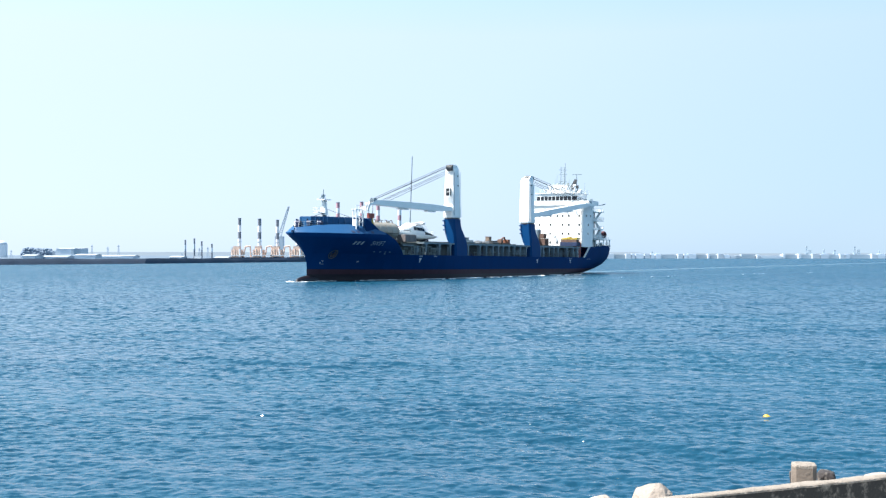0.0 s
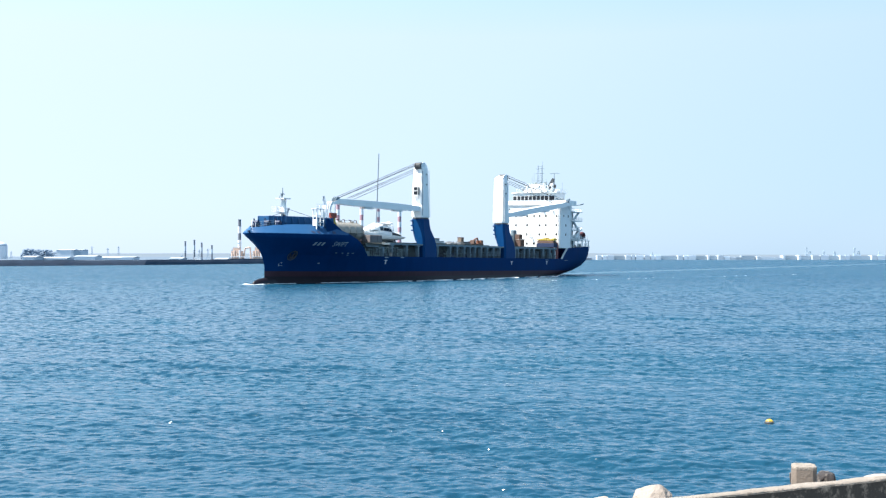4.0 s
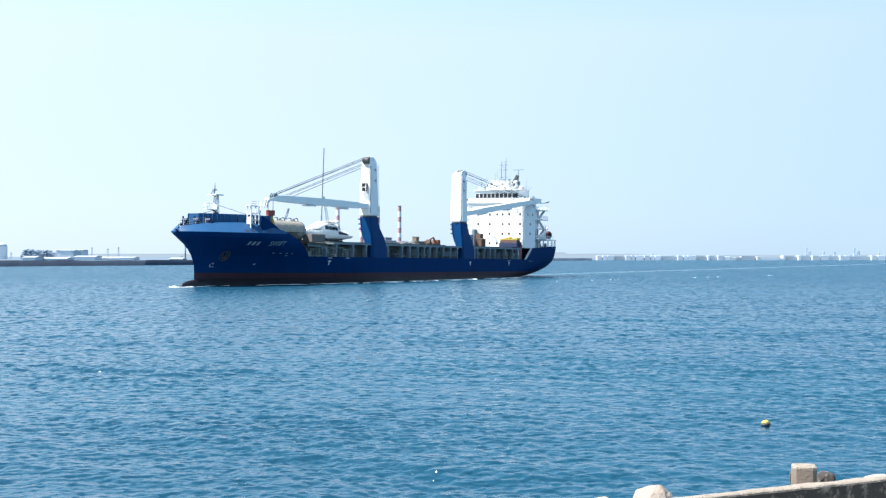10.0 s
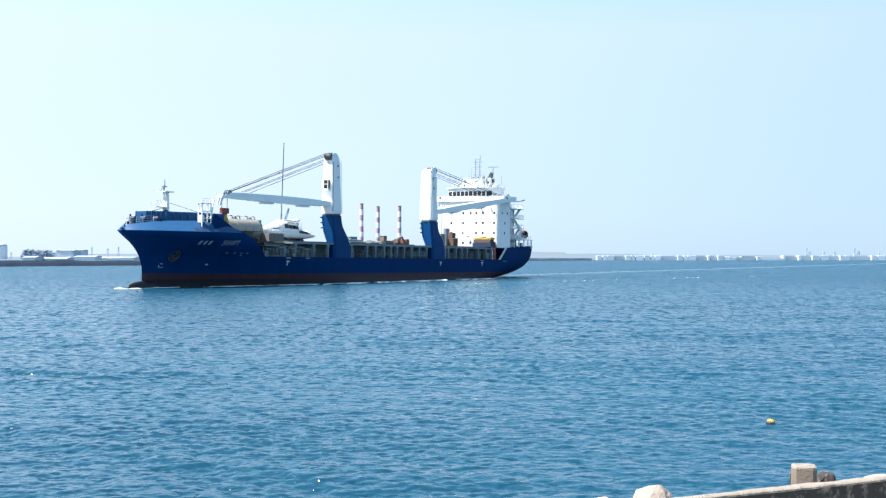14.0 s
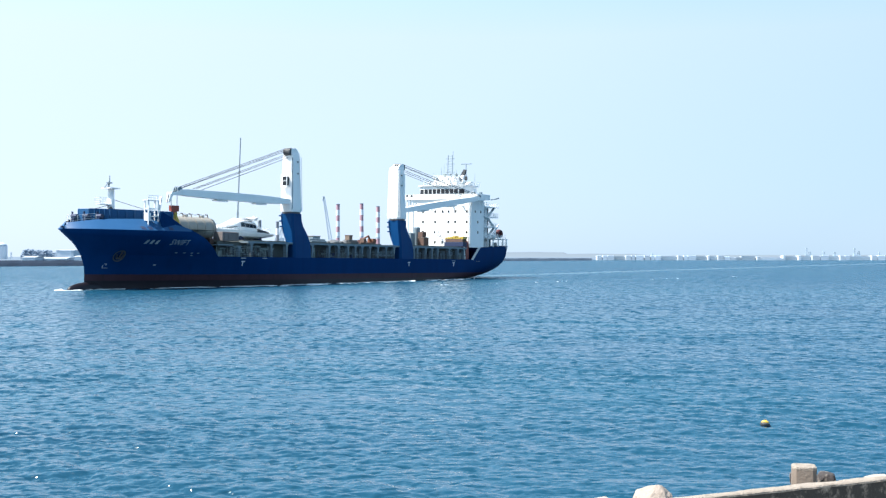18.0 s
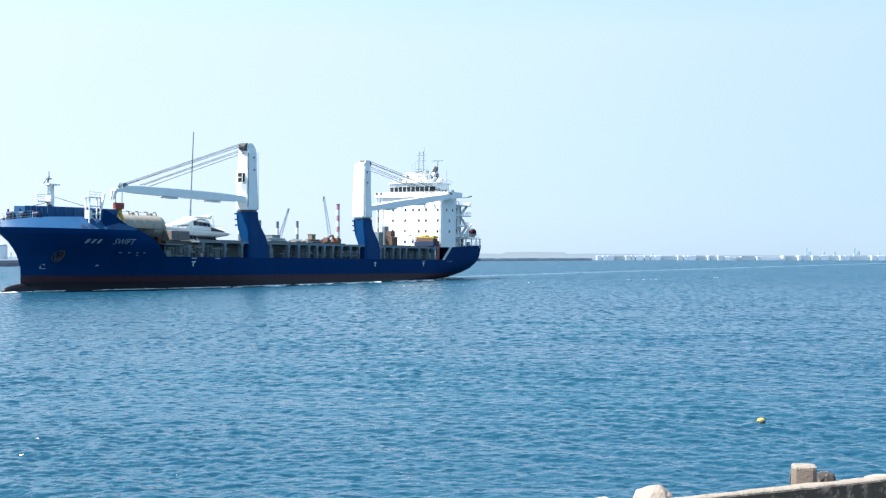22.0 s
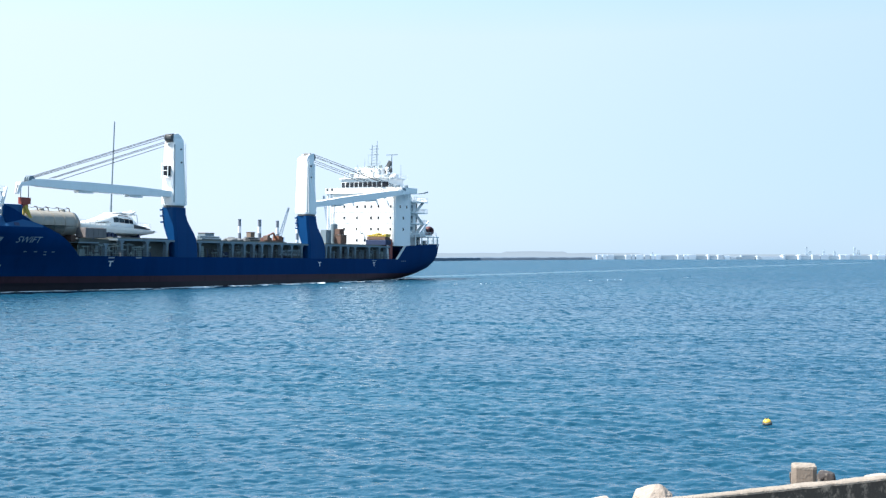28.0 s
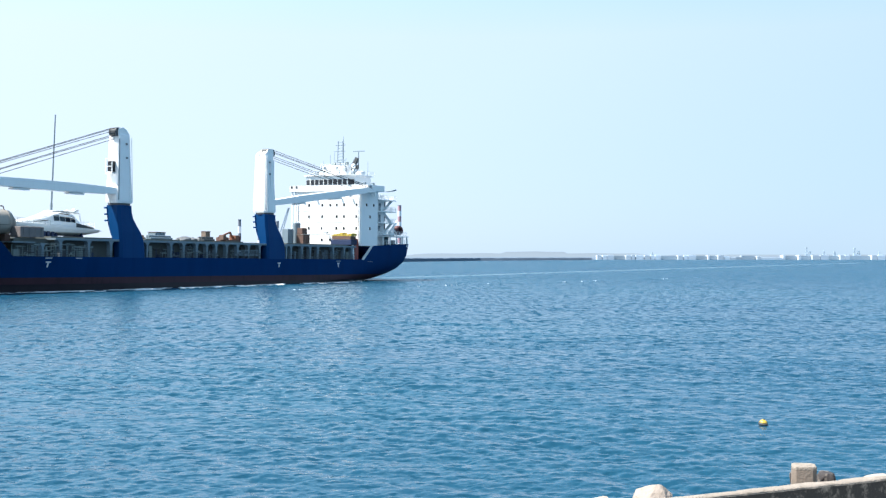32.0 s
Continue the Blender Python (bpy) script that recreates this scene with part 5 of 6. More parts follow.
box(bm, 55.6, 59.6, 2.4, 4.4, HC, HC + 0.35)
part("skid", bm, "rust", digger)
bm = bmesh.new()
beam(bm, (56.2, 3.4, HC + 0.3), (57.4, 3.4, HC + 1.9), 0.3, 0.35)
beam(bm, (57.4, 3.4, HC + 1.9), (59.5, 3.4, HC + 1.2), 0.26, 0.3)
part("arm", bm, "orange_paint", digger, "orange painted bent arm")
bm = bmesh.new()
prism(bm, [(58.9, HC + 0.35), (60.1, HC + 0.35), (60.0, HC + 1.25), (59.3, HC + 1.35)], 2.8, 4.0)
part("bucket", bm, "rust", digger)
bm = bmesh.new()
box(bm, 55.5, 56.6, 2.6, 4.2, HC + 0.35, HC + 1.3)
part("engine_cover", bm, "orange_paint", digger)
cargo_box("crate", "brown crate beside the aft crane", "crate", 56.2, 58.2, 0.5, 2.2, 8.0, 9.2, "rust", 3)
cargo_box("crate", "orange-brown crate with a frame before the deckhouse", "crate", 31.0, 33.4, 2.0, 3.8, HC, 10.3, "rust", 3, "crate")
cargo_box("crate", "brown crate stacked on another before the deckhouse", "crate", 31.2, 33.0, 1.8, 3.2, 10.5, 11.8, "rust", 2)
cargo_box("crate", "grey steel case before the deckhouse", "crate", 34.0, 36.0, 0.0, 1.6, HC, 11.5, "grey", 3)
cargo_box("container", "dark navy container before the deckhouse", "container", 19.5, 21.9, 3.0, 8.6, HC, 9.5, "navy", 4)
cargo_box("crate", "low rust-brown crate on the navy container", "crate", 19.6, 21.8, 3.2, 8.4, 9.58, 10.25, "rust", 3)
for i in range(7):
    cargo_box("yellow_bundle", "ragged yellow-wrapped bundle on the crates before the deckhouse", "cargo", 19.6 + 0.1 * (i % 2), 21.7, 3.0 + 0.8 * i, 3.74 + 0.8 * i, 10.33, 10.62 + 0.16 * ((i * 5) % 4), "yellow", 1)


def make_small_cargo():
    t = rider(thing("vertical_tank", "pale grey upright cylinder before the deckhouse", "tank"))
    bm = bmesh.new()
    tube(bm, (31.6, 0.6, HC), (31.6, 0.6, 12.9), 0.85, n=24)
    tube(bm, (31.6, 0.6, 12.9), (31.6, 0.6, 13.1), 0.75, 0.4, n=24)
    part("shell", bm, "grey", t, smooth=False)
    t = rider(thing("deck_winch", "red machine beside the stern ramp", "winch"))
    bm = bmesh.new()
    box(bm, 18.9, 20.2, 6.8, 8.6, 5.0, 9.0)
    tube(bm, (19.5, 6.9, 9.2), (19.5, 8.5, 9.2), 0.6, n=14)
    part("body", bm, "red", t)
    bm = bmesh.new()
    beam(bm, (20.4, 8.3, 5.0), (20.8, 8.3, 8.3), 0.35)
    beam(bm, (21.2, 8.3, 5.0), (21.0, 8.3, 7.3), 0.3)
    part("lever", bm, "white", t)
    rng = random.Random(11)
    for i, (x, y, s, mat, what) in enumerate(((58.6, 1.8, 0.6, "maroon", "dark red drum on the hatch cover"), (54.2, 3.0, 0.7, "maroon", "dark red drum by the crane foot"), (66.0, 4.6, 0.5, "dark", "dark bundle on the hatch cover"), (76.0, 3.0, 0.5, "grey", "grey pipe bundle on the hatch cover"), (79.5, 4.0, 0.45, "grey", "grey pipe bundle on the hatch cover"), (82.0, 2.0, 0.5, "crate", "brown bundle on the hatch cover"))):
        t = rider(thing("drum" if "drum" in what else "cargo_bundle", what, "drum" if "drum" in what else "cargo"))
        bm = bmesh.new()
        if "drum" in what:
            tube(bm, (x, y, HC), (x, y, HC + 1.6 * s), 0.6 * s, n=14)
            tube(bm, (x, y, HC + 0.75 * s), (x, y, HC + 0.85 * s), 0.64 * s, n=14)
        else:
            for k in range(5):
                yy, zz = y + (k % 3) * 0.42, HC + 0.22 + (k // 3) * 0.38
                tube(bm, (x - 1.6, yy, zz), (x + 1.6, yy, zz), 0.2, n=10)
        part("body", bm, mat, t)


make_small_cargo()


# ---------------------------------------------------------------- foam along the ship
def make_foam():
    rng = random.Random(3)
    def patch(bm, x, y, lx, ly):
        n = 9
        ring = []
        for k in range(n):
            a = 2 * math.pi * k / n
            q = rng.uniform(0.55, 1.1)
            ring.append((x + lx * q * math.cos(a), y + ly * q * math.sin(a)))
        loft(bm, [[(px, py, -0.3) for px, py in ring], [(px * 0.7 + x * 0.3, py * 0.7 + y * 0.3, 0.05 + rng.uniform(0, 0.1)) for px, py in ring]])
    def ribbon(bm, x0, x1, near, wide, seed, rise=0.1, more=-0.05):
        """A ragged strip of foam lying along the port side."""
        last = None
        x = x0
        while x > x1:
            w = wide * (noise.noise(Vector((x * 0.16, seed, 0))) * 1.3 + noise.noise(Vector((x * 0.4, seed, 3))) * 0.8 + more)
            if w > 0.03:
                y = breadth(x, 0.0) + near + 0.7 * noise.noise(Vector((x * 0.25, seed, 9)))
                z = rise + 0.08 * noise.noise(Vector((x * 0.9, seed, 5)))
                row = [bm.verts.new(p) for p in ((x, y - w * 0.6, -0.3), (x, y - w * 0.3, z), (x, y + w * 0.4, z * 0.9), (x, y + w, -0.3))]
                if last:
                    for i in range(3):
                        bm.faces.new((last[i], last[i + 1], row[i + 1], row[i]))
                last = row
            else:
                last = None
            x -= 0.3
    bm = bmesh.new()
    rings = []
    for i in range(24):         # the curl of water pushed up before the bulb
        a = -1.9 + 3.8 * i / 23
        r = 1.9 + 0.35 * noise.noise(Vector((i * 0.6, 0, 1)))
        x, y = 141.0 + 3.1 * math.cos(a * 0.82), r * math.sin(a * 0.82) * 1.15
        h = 0.06 + 0.3 * noise.noise(Vector((i * 0.8, 4, 1)))
        dx, dy = math.cos(a * 0.82), math.sin(a * 0.82)
        rings.append([(x - dx * 0.45, y - dy * 0.45, -0.3), (x - dx * 0.2, y - dy * 0.2, h), (x + dx * 0.3, y + dy * 0.3, h * 0.6), (x + dx * 0.75, y + dy * 0.75, -0.3)])
    loft(bm, rings, closed=False)
    ribbon(bm, 141.5, 112.0, 0.6, 0.5, 2.0, 0.10, 0.25)
    ribbon(bm, 140.0, 112.0, 1.6, 0.45, 5.0, 0.05)
    bow = tagged(part("bow_wave", bm, "foam"), "thin white foam pushed up round the bulbous bow", "foam", kind="stuff")
    bm = bmesh.new()
    ribbon(bm, 112.0, 8.0, 0.8, 0.42, 7.0, 0.08, 0.22)
    ribbon(bm, 112.0, 8.0, 1.7, 0.5, 15.0, 0.10, 0.1)
    ribbon(bm, 112.0, 8.0, 2.6, 0.8, 12.0, 0.12)
    ribbon(bm, 98.0, 52.0, 3.6, 1.9, 21.0, 0.20)
    ribbon(bm, 108.0, 20.0, 5.5, 0.7, 33.0, 0.12)
    side = tagged(part("side_foam", bm, "foam"), "broken line of white foam along the hull", "foam", kind="stuff")
    bm = bmesh.new()
    for x in (78.0, 66.0, 52.0, 50.0, 41.0, 28.0, 23.0, 3.0, -4.0, -9.0, -38.0):     # on the crest of the bow's own wave
        for k in range(rng.randint(2, 6)):
            dx = rng.uniform(-2.2, 2.2)
            patch(bm, x + dx, 43.5 + (50 - x - dx) * 0.21 + rng.uniform(-0.5, 0.5), rng.uniform(0.2, 0.55), rng.uniform(0.08, 0.18))
    wake = tagged(part("wake_foam", bm, "foam"), "scattered white foam flecks in the ship's wake", "foam", kind="stuff")
    # smooth, paler band of churned water left astern
    bm = bmesh.new()
    rows = []
    for i in range(330):
        x = 3.0 - i * 2.2
        k = min(1, i / 8)
        y = -3.0 + 2.2 * noise.noise(Vector((i * 0.05, 2, 0)))
        w = k * (3.2 + 1.6 * noise.noise(Vector((i * 0.13, 7, 0))) + 1.1 * noise.noise(Vector((i * 0.5, 1, 0))))
        z = 0.17 + 0.05 * noise.noise(Vector((i * 0.4, 3, 1)))
        rows.append([(x, y - w, -0.2), (x, y - w * 0.6, z), (x, y + w * 0.6, z), (x, y + w, -0.2)])
    loft(bm, rows, closed=False)
    band = tagged(part("wake_band", bm, "wake", smooth=True), "pale smooth band of churned water astern of the ship", "wake", kind="stuff")
    # the long low wave that spreads from the bow
    bm = bmesh.new()
    rows = []
    for i in range(90):
        x = 96.0 - i * 1.9
        k = max(0.0, min(1, i / 10, (89 - i) / 12)) * (0.75 + 0.5 * noise.noise(Vector((i * 0.2, 5, 5))))
        y = 43.0 + (50 - x) * 0.21 + 0.5 * noise.noise(Vector((i * 0.23, 1, 8)))
        rows.append([(x, y + dy, -0.15 + (h + 0.15) * k) for dy, h in ((-3.2, -0.15), (-1.4, 0.12), (0.0, 0.26), (0.7, 0.1), (1.6, -0.15))])
    loft(bm, rows, closed=False)
    crest = tagged(part("bow_wave_crest", bm, "water", smooth=True), "long low wave spreading from the ship's bow", "wave", kind="stuff")
    return [bow, side, wake, band, crest]


foams = make_foam()


# ---------------------------------------------------------------- far shore
def far(px, py, dist):
    """A place out at sea from its bearing and height, dist metres away."""
    return Vector(((px - 784) / 2000 * dist, dist, EYE[2] - (py - 453.9) / 2000 * dist))


def make_breakwater(line, mat, label):
    bm = bmesh.new()
    pts = []
    for (xa, ya), (xb, yb) in zip(line, line[1:]):
        k = max(2, int(math.hypot(xb - xa, yb - ya) / 7))
        pts += [(xa + (xb - xa) * i / k, ya + (yb - ya) * i / k) for i in range(k)]
    pts.append(line[-1])
    rings = []
    for i, (x, y) in enumerate(pts):
        h = 3.3 + 0.4 * noise.noise(Vector((x * 0.05, y * 0.05, 0))) + 0.35 * noise.noise(Vector((x * 0.21, y * 0.2, 3)))
        j = 0.7 * noise.noise(Vector((x * 0.3, y * 0.3, 7)))
        rings.append([(x, y - 7 + j, -1.0), (x, y - 3.5 + j * 0.6, h * 0.55 + j * 0.4), (x, y - 1.2, h), (x, y + 3, h * 0.97), (x, y + 9, -1.0)])
    loft(bm, rings, closed=False)
    tagged(part("breakwater", bm, mat), label, "breakwater", kind="structure")


make_breakwater([(-720, 524), (-520, 540), (-400, 560), (-320, 588), (-254, 635), (-188, 718), (-112, 880), (-60, 1030)], "dark_rock", "long dark rock breakwater across the harbour")
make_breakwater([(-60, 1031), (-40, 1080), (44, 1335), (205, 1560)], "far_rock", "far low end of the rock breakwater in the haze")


def make_jetty():
    bm = bmesh.new()
    a, b = far(408, 457, 850), far(556, 457, 905)
    d = (b - a).normalized()
    for i in range(9):
        p, q = a.lerp(b, i / 9), a.lerp(b, (i + 0.97) / 9)
        h = 3.7 + 0.4 * noise.noise(Vector((i * 0.9, 0, 0)))
        loft(bm, [[(c.x, c.y, -1), (c.x, c.y + 14, -1), (c.x, c.y + 14, h), (c.x, c.y, h)] for c in (p, q)])
    tagged(part("quay", bm, "dark_rock"), "dark concrete quay below the chimneys", "quay", kind="structure")


make_jetty()


def make_land():
    bm = bmesh.new()
    edge = [(-1500, 860), (-420, 960), (-260, 1040), (-120, 1200), (60, 1500), (300, 1750), (900, 1900), (1700, 2000)]
    rows = []
    for x, y in edge:
        rows.append([bm.verts.new(p) for p in ((x, y, -1), (x, y + 15, 2.0), (x * 1.15, y + 300, 2.2), (x * 1.5, y + 1400, 2.5), (x * 2.2, 4900, 3))])
    for a, b in zip(rows, rows[1:]):
        for i in range(4):
            bm.faces.new((a[i], a[i + 1], b[i + 1], b[i]))
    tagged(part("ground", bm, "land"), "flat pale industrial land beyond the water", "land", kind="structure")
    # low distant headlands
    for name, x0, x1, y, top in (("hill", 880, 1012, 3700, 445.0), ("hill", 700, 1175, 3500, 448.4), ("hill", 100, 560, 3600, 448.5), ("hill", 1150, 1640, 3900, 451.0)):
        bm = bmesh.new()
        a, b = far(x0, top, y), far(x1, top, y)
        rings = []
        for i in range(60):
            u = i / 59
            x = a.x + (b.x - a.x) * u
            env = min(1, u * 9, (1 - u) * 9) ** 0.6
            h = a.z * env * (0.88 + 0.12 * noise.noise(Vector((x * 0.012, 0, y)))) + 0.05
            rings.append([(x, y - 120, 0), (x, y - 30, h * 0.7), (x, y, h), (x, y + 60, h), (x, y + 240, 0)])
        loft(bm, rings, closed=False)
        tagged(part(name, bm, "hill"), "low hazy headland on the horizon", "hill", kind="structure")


make_land()


def make_sea_wall():
    wall = thing("sea_wall", "long row of pale concrete caissons across the water", "sea wall", kind="structure")
    D = 1640
    spans = [(1057, 1065, 1), (1066.5, 1074, 1), (1075, 1087, 1), (1088, 1107, 0), (1108, 1117, 1), (1118, 1124, 1), (1125.5, 1139, 1), (1141, 1151, 1), (1152, 1158.5, 1), (1160, 1170, 1), (1170.5, 1199, 0),
             (1200, 1209, 1), (1210.5, 1217, 1), (1218, 1232, 1), (1233, 1252, 0), (1253, 1256, 1), (1257, 1270, 0), (1271, 1281, 1), (1282, 1292, 2), (1293, 1303, 3), (1304, 1313, 5), (1314, 1338, 4), (1340, 1346, 2), (1347, 1385, 3), (1386, 1390, 1), (1391, 1412, 0),
             (1413, 1418, 1), (1419, 1437, 0), (1438, 1451, 1), (1452, 1467, 1), (1468, 1486, 0), (1487, 1495, 1), (1496, 1504, 1), (1505, 1542, 0), (1543, 1552, 1), (1553, 1567, 1), (1568, 1590, 0), (1592, 1625, 1), (1626, 1660, 0), (1661, 1700, 1)]
    for a, b, k in spans:
        top = {1: 453.0, 0: 453.8, 2: 454.9, 3: 456.8, 4: 453.4, 5: 456.0}[k]
        p, q = far(a, top, D), far(b, top, D)
        back = 6 if k in (0, 4, 5) else 0
        bm = bmesh.new()
        box(bm, p.x, q.x, D + back, D + 16, -1, p.z)
        if k in (1, 2):
            box(bm, p.x + 0.3, q.x - 0.3, D + 2, D + 9, p.z, p.z + 0.5)
        # shade on the set-back caissons is painted in by the greyer concrete
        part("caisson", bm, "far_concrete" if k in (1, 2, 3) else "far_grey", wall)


make_sea_wall()


def make_chimney(px, top, dist, width, bands, label, base=460.0):
    t = thing("chimney", label, "chimney", "power station chimneys")
    b, a = far(px, base, dist), far(px, top, dist)
    b.z = 1.5
    n = len(bands)
    r = width / 2 * dist / 2000
    for i, mat in enumerate(bands):
        z1, z0 = a.z + (b.z - a.z) * i / n, a.z + (b.z - a.z) * (i + 1) / n
        bm = bmesh.new()
        k = 1 + 0.12 * i / n
        tube(bm, (b.x, dist, z0), (b.x, dist, z1), r * (k + 0.12 / n), r * k, 14)
        part("shaft_band", bm, mat, t)
    bm = bmesh.new()
    tube(bm, (b.x, dist, a.z - 0.3), (b.x, dist, a.z + 0.4), r * 1.08, n=14)
    part("rim", bm, "stack_brown", t)
    bm = bmesh.new()
    for s in (0.42,):
        z = b.z + (a.z - b.z) * s
        tube(bm, (b.x, dist, z), (b.x, dist, z + 0.6), r * 1.35, n=14)
    part("gallery", bm, "far_grey", t)
    return t


RW = ["stack_red", "stack_white"]
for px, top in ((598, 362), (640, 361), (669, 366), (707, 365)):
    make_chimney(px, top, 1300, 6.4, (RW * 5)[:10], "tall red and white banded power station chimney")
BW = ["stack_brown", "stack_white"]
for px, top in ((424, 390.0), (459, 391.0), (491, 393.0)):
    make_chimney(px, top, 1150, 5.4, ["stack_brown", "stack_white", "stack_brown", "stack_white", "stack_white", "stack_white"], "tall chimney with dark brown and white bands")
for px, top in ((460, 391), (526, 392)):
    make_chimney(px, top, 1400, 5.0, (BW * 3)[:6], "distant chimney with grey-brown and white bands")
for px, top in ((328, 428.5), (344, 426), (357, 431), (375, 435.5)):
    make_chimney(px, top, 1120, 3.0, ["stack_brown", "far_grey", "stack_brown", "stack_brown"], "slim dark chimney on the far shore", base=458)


def make_rig(px, dist, scale=1.0):
    t = thing("jack_up_barge", "orange and pale work platform at the foot of the chimneys", "barge", "work platforms")
    w = dist / 2000
    x0 = (px - 784) * w
    bm = bmesh.new()
    box(bm, x0 - 10 * w, x0 + 8 * w, dist - 6, dist + 6, 1.5, far(px, 445, dist).z)
    part("body", bm, "orange", t)
    for k in range(4):
        bm = bmesh.new()
        xa = x0 + (-9.0 + 4.4 * k) * w
        tube(bm, (xa + 1.4 * w, dist - 7.5, 1.5), (xa + 1.4 * w, dist - 7.5, far(px, 448 - (k % 2) * 4, dist).z), 1.5 * w, n=12)
        part("silo", bm, "stack_white" if k == 3 else "orange", t)
    bm = bmesh.new()
    box(bm, x0 - 11 * w, x0 + 24 * w, dist - 9, dist - 8.2, 4.6, 5.3)
    part("walkway", bm, "stack_white", t)
    bm = bmesh.new()
    box(bm, x0 - 7 * w, x0 + 4 * w, dist - 4, dist + 4, far(px, 445, dist).z, far(px, 439, dist).z)
    part("upper_body", bm, "orange", t)
    bm = bmesh.new()
    tube(bm, (x0 + 10 * w, dist, 3), (x0 + 13 * w, dist, far(px, 440, dist).z), 0.8, n=10)
    tube(bm, (x0 + 13 * w, dist, far(px, 440, dist).z), (x0 + 22 * w, dist, far(px, 439, dist).z), 0.8, n=10)
    tube(bm, (x0 + 22 * w, dist, far(px, 439, dist).z), (x0 + 23 * w, dist, 3), 0.8, n=10)
    part("pipe_bridge", bm, "orange", t)


for px in (421, 459, 491):
    make_rig(px, 1140)
make_rig(527, 1140)


def make_far_crane(x0, y0, x1, y1, dist, w=3.0):
    t = thing("harbour_crane", "distant lattice boom of a harbour crane", "crane", "far cranes")
    a, b = far(x0, y0, dist), far(x1, y1, dist)
    for s in (-1, 1):
        bm = bmesh.new()
        beam(bm, a + Vector((s * w * 0.5, 0, 0)), b + Vector((s * w * 0.2, 0, 0)), 0.8)
        part("boom_chord", bm, "far_grey", t)
    bm = bmesh.new()
    for i in range(14):
        s = 1 if i % 2 else -1
        p, q = a.lerp(b, i / 14), a.lerp(b, (i + 1) / 14)
        k = 0.5 - 0.3 * i / 14
        beam(bm, p + Vector((s * w * k, 0, 0)), q - Vector((s * w * k, 0, 0)), 0.5)
    part("lattice", bm, "far_grey", t)
    bm = bmesh.new()
    box(bm, a.x - 4, a.x + 5, dist - 3, dist + 3, 2, a.z + 2)
    part("cab", bm, "far_grey", t)
    bm = bmesh.new()
    tube(bm, b, (b.x - 1, dist, b.z - 5), 0.5)
    part("hook", bm, "stack_brown", t)


make_far_crane(586, 432, 573, 348, 1250, 3.5)
make_far_crane(494, 425, 511, 369, 1180, 3.0)


def make_far_buildings():
    def hall(px0, px1, top, dist, mat, label, roof=0.0):
        t = thing("warehouse", label, "building", "far shore buildings")
        a, b = far(px0, top, dist), far(px1, top, dist)
        bm = bmesh.new()
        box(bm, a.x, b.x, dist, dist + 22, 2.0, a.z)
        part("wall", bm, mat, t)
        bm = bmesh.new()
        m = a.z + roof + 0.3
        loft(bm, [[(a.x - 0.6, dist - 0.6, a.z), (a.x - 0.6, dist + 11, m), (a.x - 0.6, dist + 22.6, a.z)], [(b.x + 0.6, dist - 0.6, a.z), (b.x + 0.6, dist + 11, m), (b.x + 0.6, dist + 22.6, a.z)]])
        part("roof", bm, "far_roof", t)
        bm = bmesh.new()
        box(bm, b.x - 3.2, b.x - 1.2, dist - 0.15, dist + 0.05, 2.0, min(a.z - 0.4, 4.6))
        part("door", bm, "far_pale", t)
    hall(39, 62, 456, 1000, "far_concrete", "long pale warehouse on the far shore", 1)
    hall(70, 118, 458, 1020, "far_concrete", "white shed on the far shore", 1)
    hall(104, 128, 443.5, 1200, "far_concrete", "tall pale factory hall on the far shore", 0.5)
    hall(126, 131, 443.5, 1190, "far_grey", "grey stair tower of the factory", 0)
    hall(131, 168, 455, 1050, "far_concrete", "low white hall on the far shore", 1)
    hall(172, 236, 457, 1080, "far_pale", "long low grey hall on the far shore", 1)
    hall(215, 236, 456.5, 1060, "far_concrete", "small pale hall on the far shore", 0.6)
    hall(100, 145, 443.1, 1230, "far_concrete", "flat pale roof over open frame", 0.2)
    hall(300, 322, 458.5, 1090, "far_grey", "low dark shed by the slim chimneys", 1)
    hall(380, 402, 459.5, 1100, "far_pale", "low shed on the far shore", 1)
    # storage tank
    t = thing("storage_tank", "white domed storage tank on the far shore", "tank")
    c = far(2, 450, 1400)
    bm = bmesh.new()
    tube(bm, (c.x, 1400, 2), (c.x, 1400, far(0, 436, 1400).z), 7.5, n=28)
    part("shell", bm, "stack_white", t, smooth=False)
    bm = bmesh.new()
    z0 = far(0, 436, 1400).z
    loft(bm, [[(c.x + 7.5 * r * math.cos(2 * math.pi * i / 28), 1400 + 7.5 * r * math.sin(2 * math.pi * i / 28), z0 + h) for i in range(28)] for r, h in ((1, 0), (0.85, 2.2), (0.6, 3.7), (0.3, 4.6), (0.02, 4.9))])
    part("dome", bm, "far_concrete", t, smooth=True)
    # masts and pylons
    for px, top, d in ((191, 440, 1200), (210, 437, 1200), (163, 437, 1300), (322, 452, 1200), (353, 443, 1150), (368, 441, 1150), (411, 441, 1140), (20, 446, 1300)):
        t = thing("pylon", "thin steel mast on the far shore", "mast", "far masts")
        a = far(px, top, d)
        bm = bmesh.new()
        for s in (-1, 1):
            beam(bm, (a.x + s * 1.2, d, 2), (a.x + s * 0.2, d, a.z), 0.35)
        for i in range(7):
            z = 2 + (a.z - 2) * i / 7
            beam(bm, (a.x - 1.1 * (1 - i / 8), d, z), (a.x + 1.1 * (1 - i / 8), d, z + (a.z - 2) / 7), 0.25)
        part("lattice", bm, "far_grey", t)
        bm = bmesh.new()
        beam(bm, (a.x - 1.6, d, a.z - 1.5), (a.x + 1.6, d, a.z - 1.5), 0.35)
        part("arm", bm, "far_grey", t)
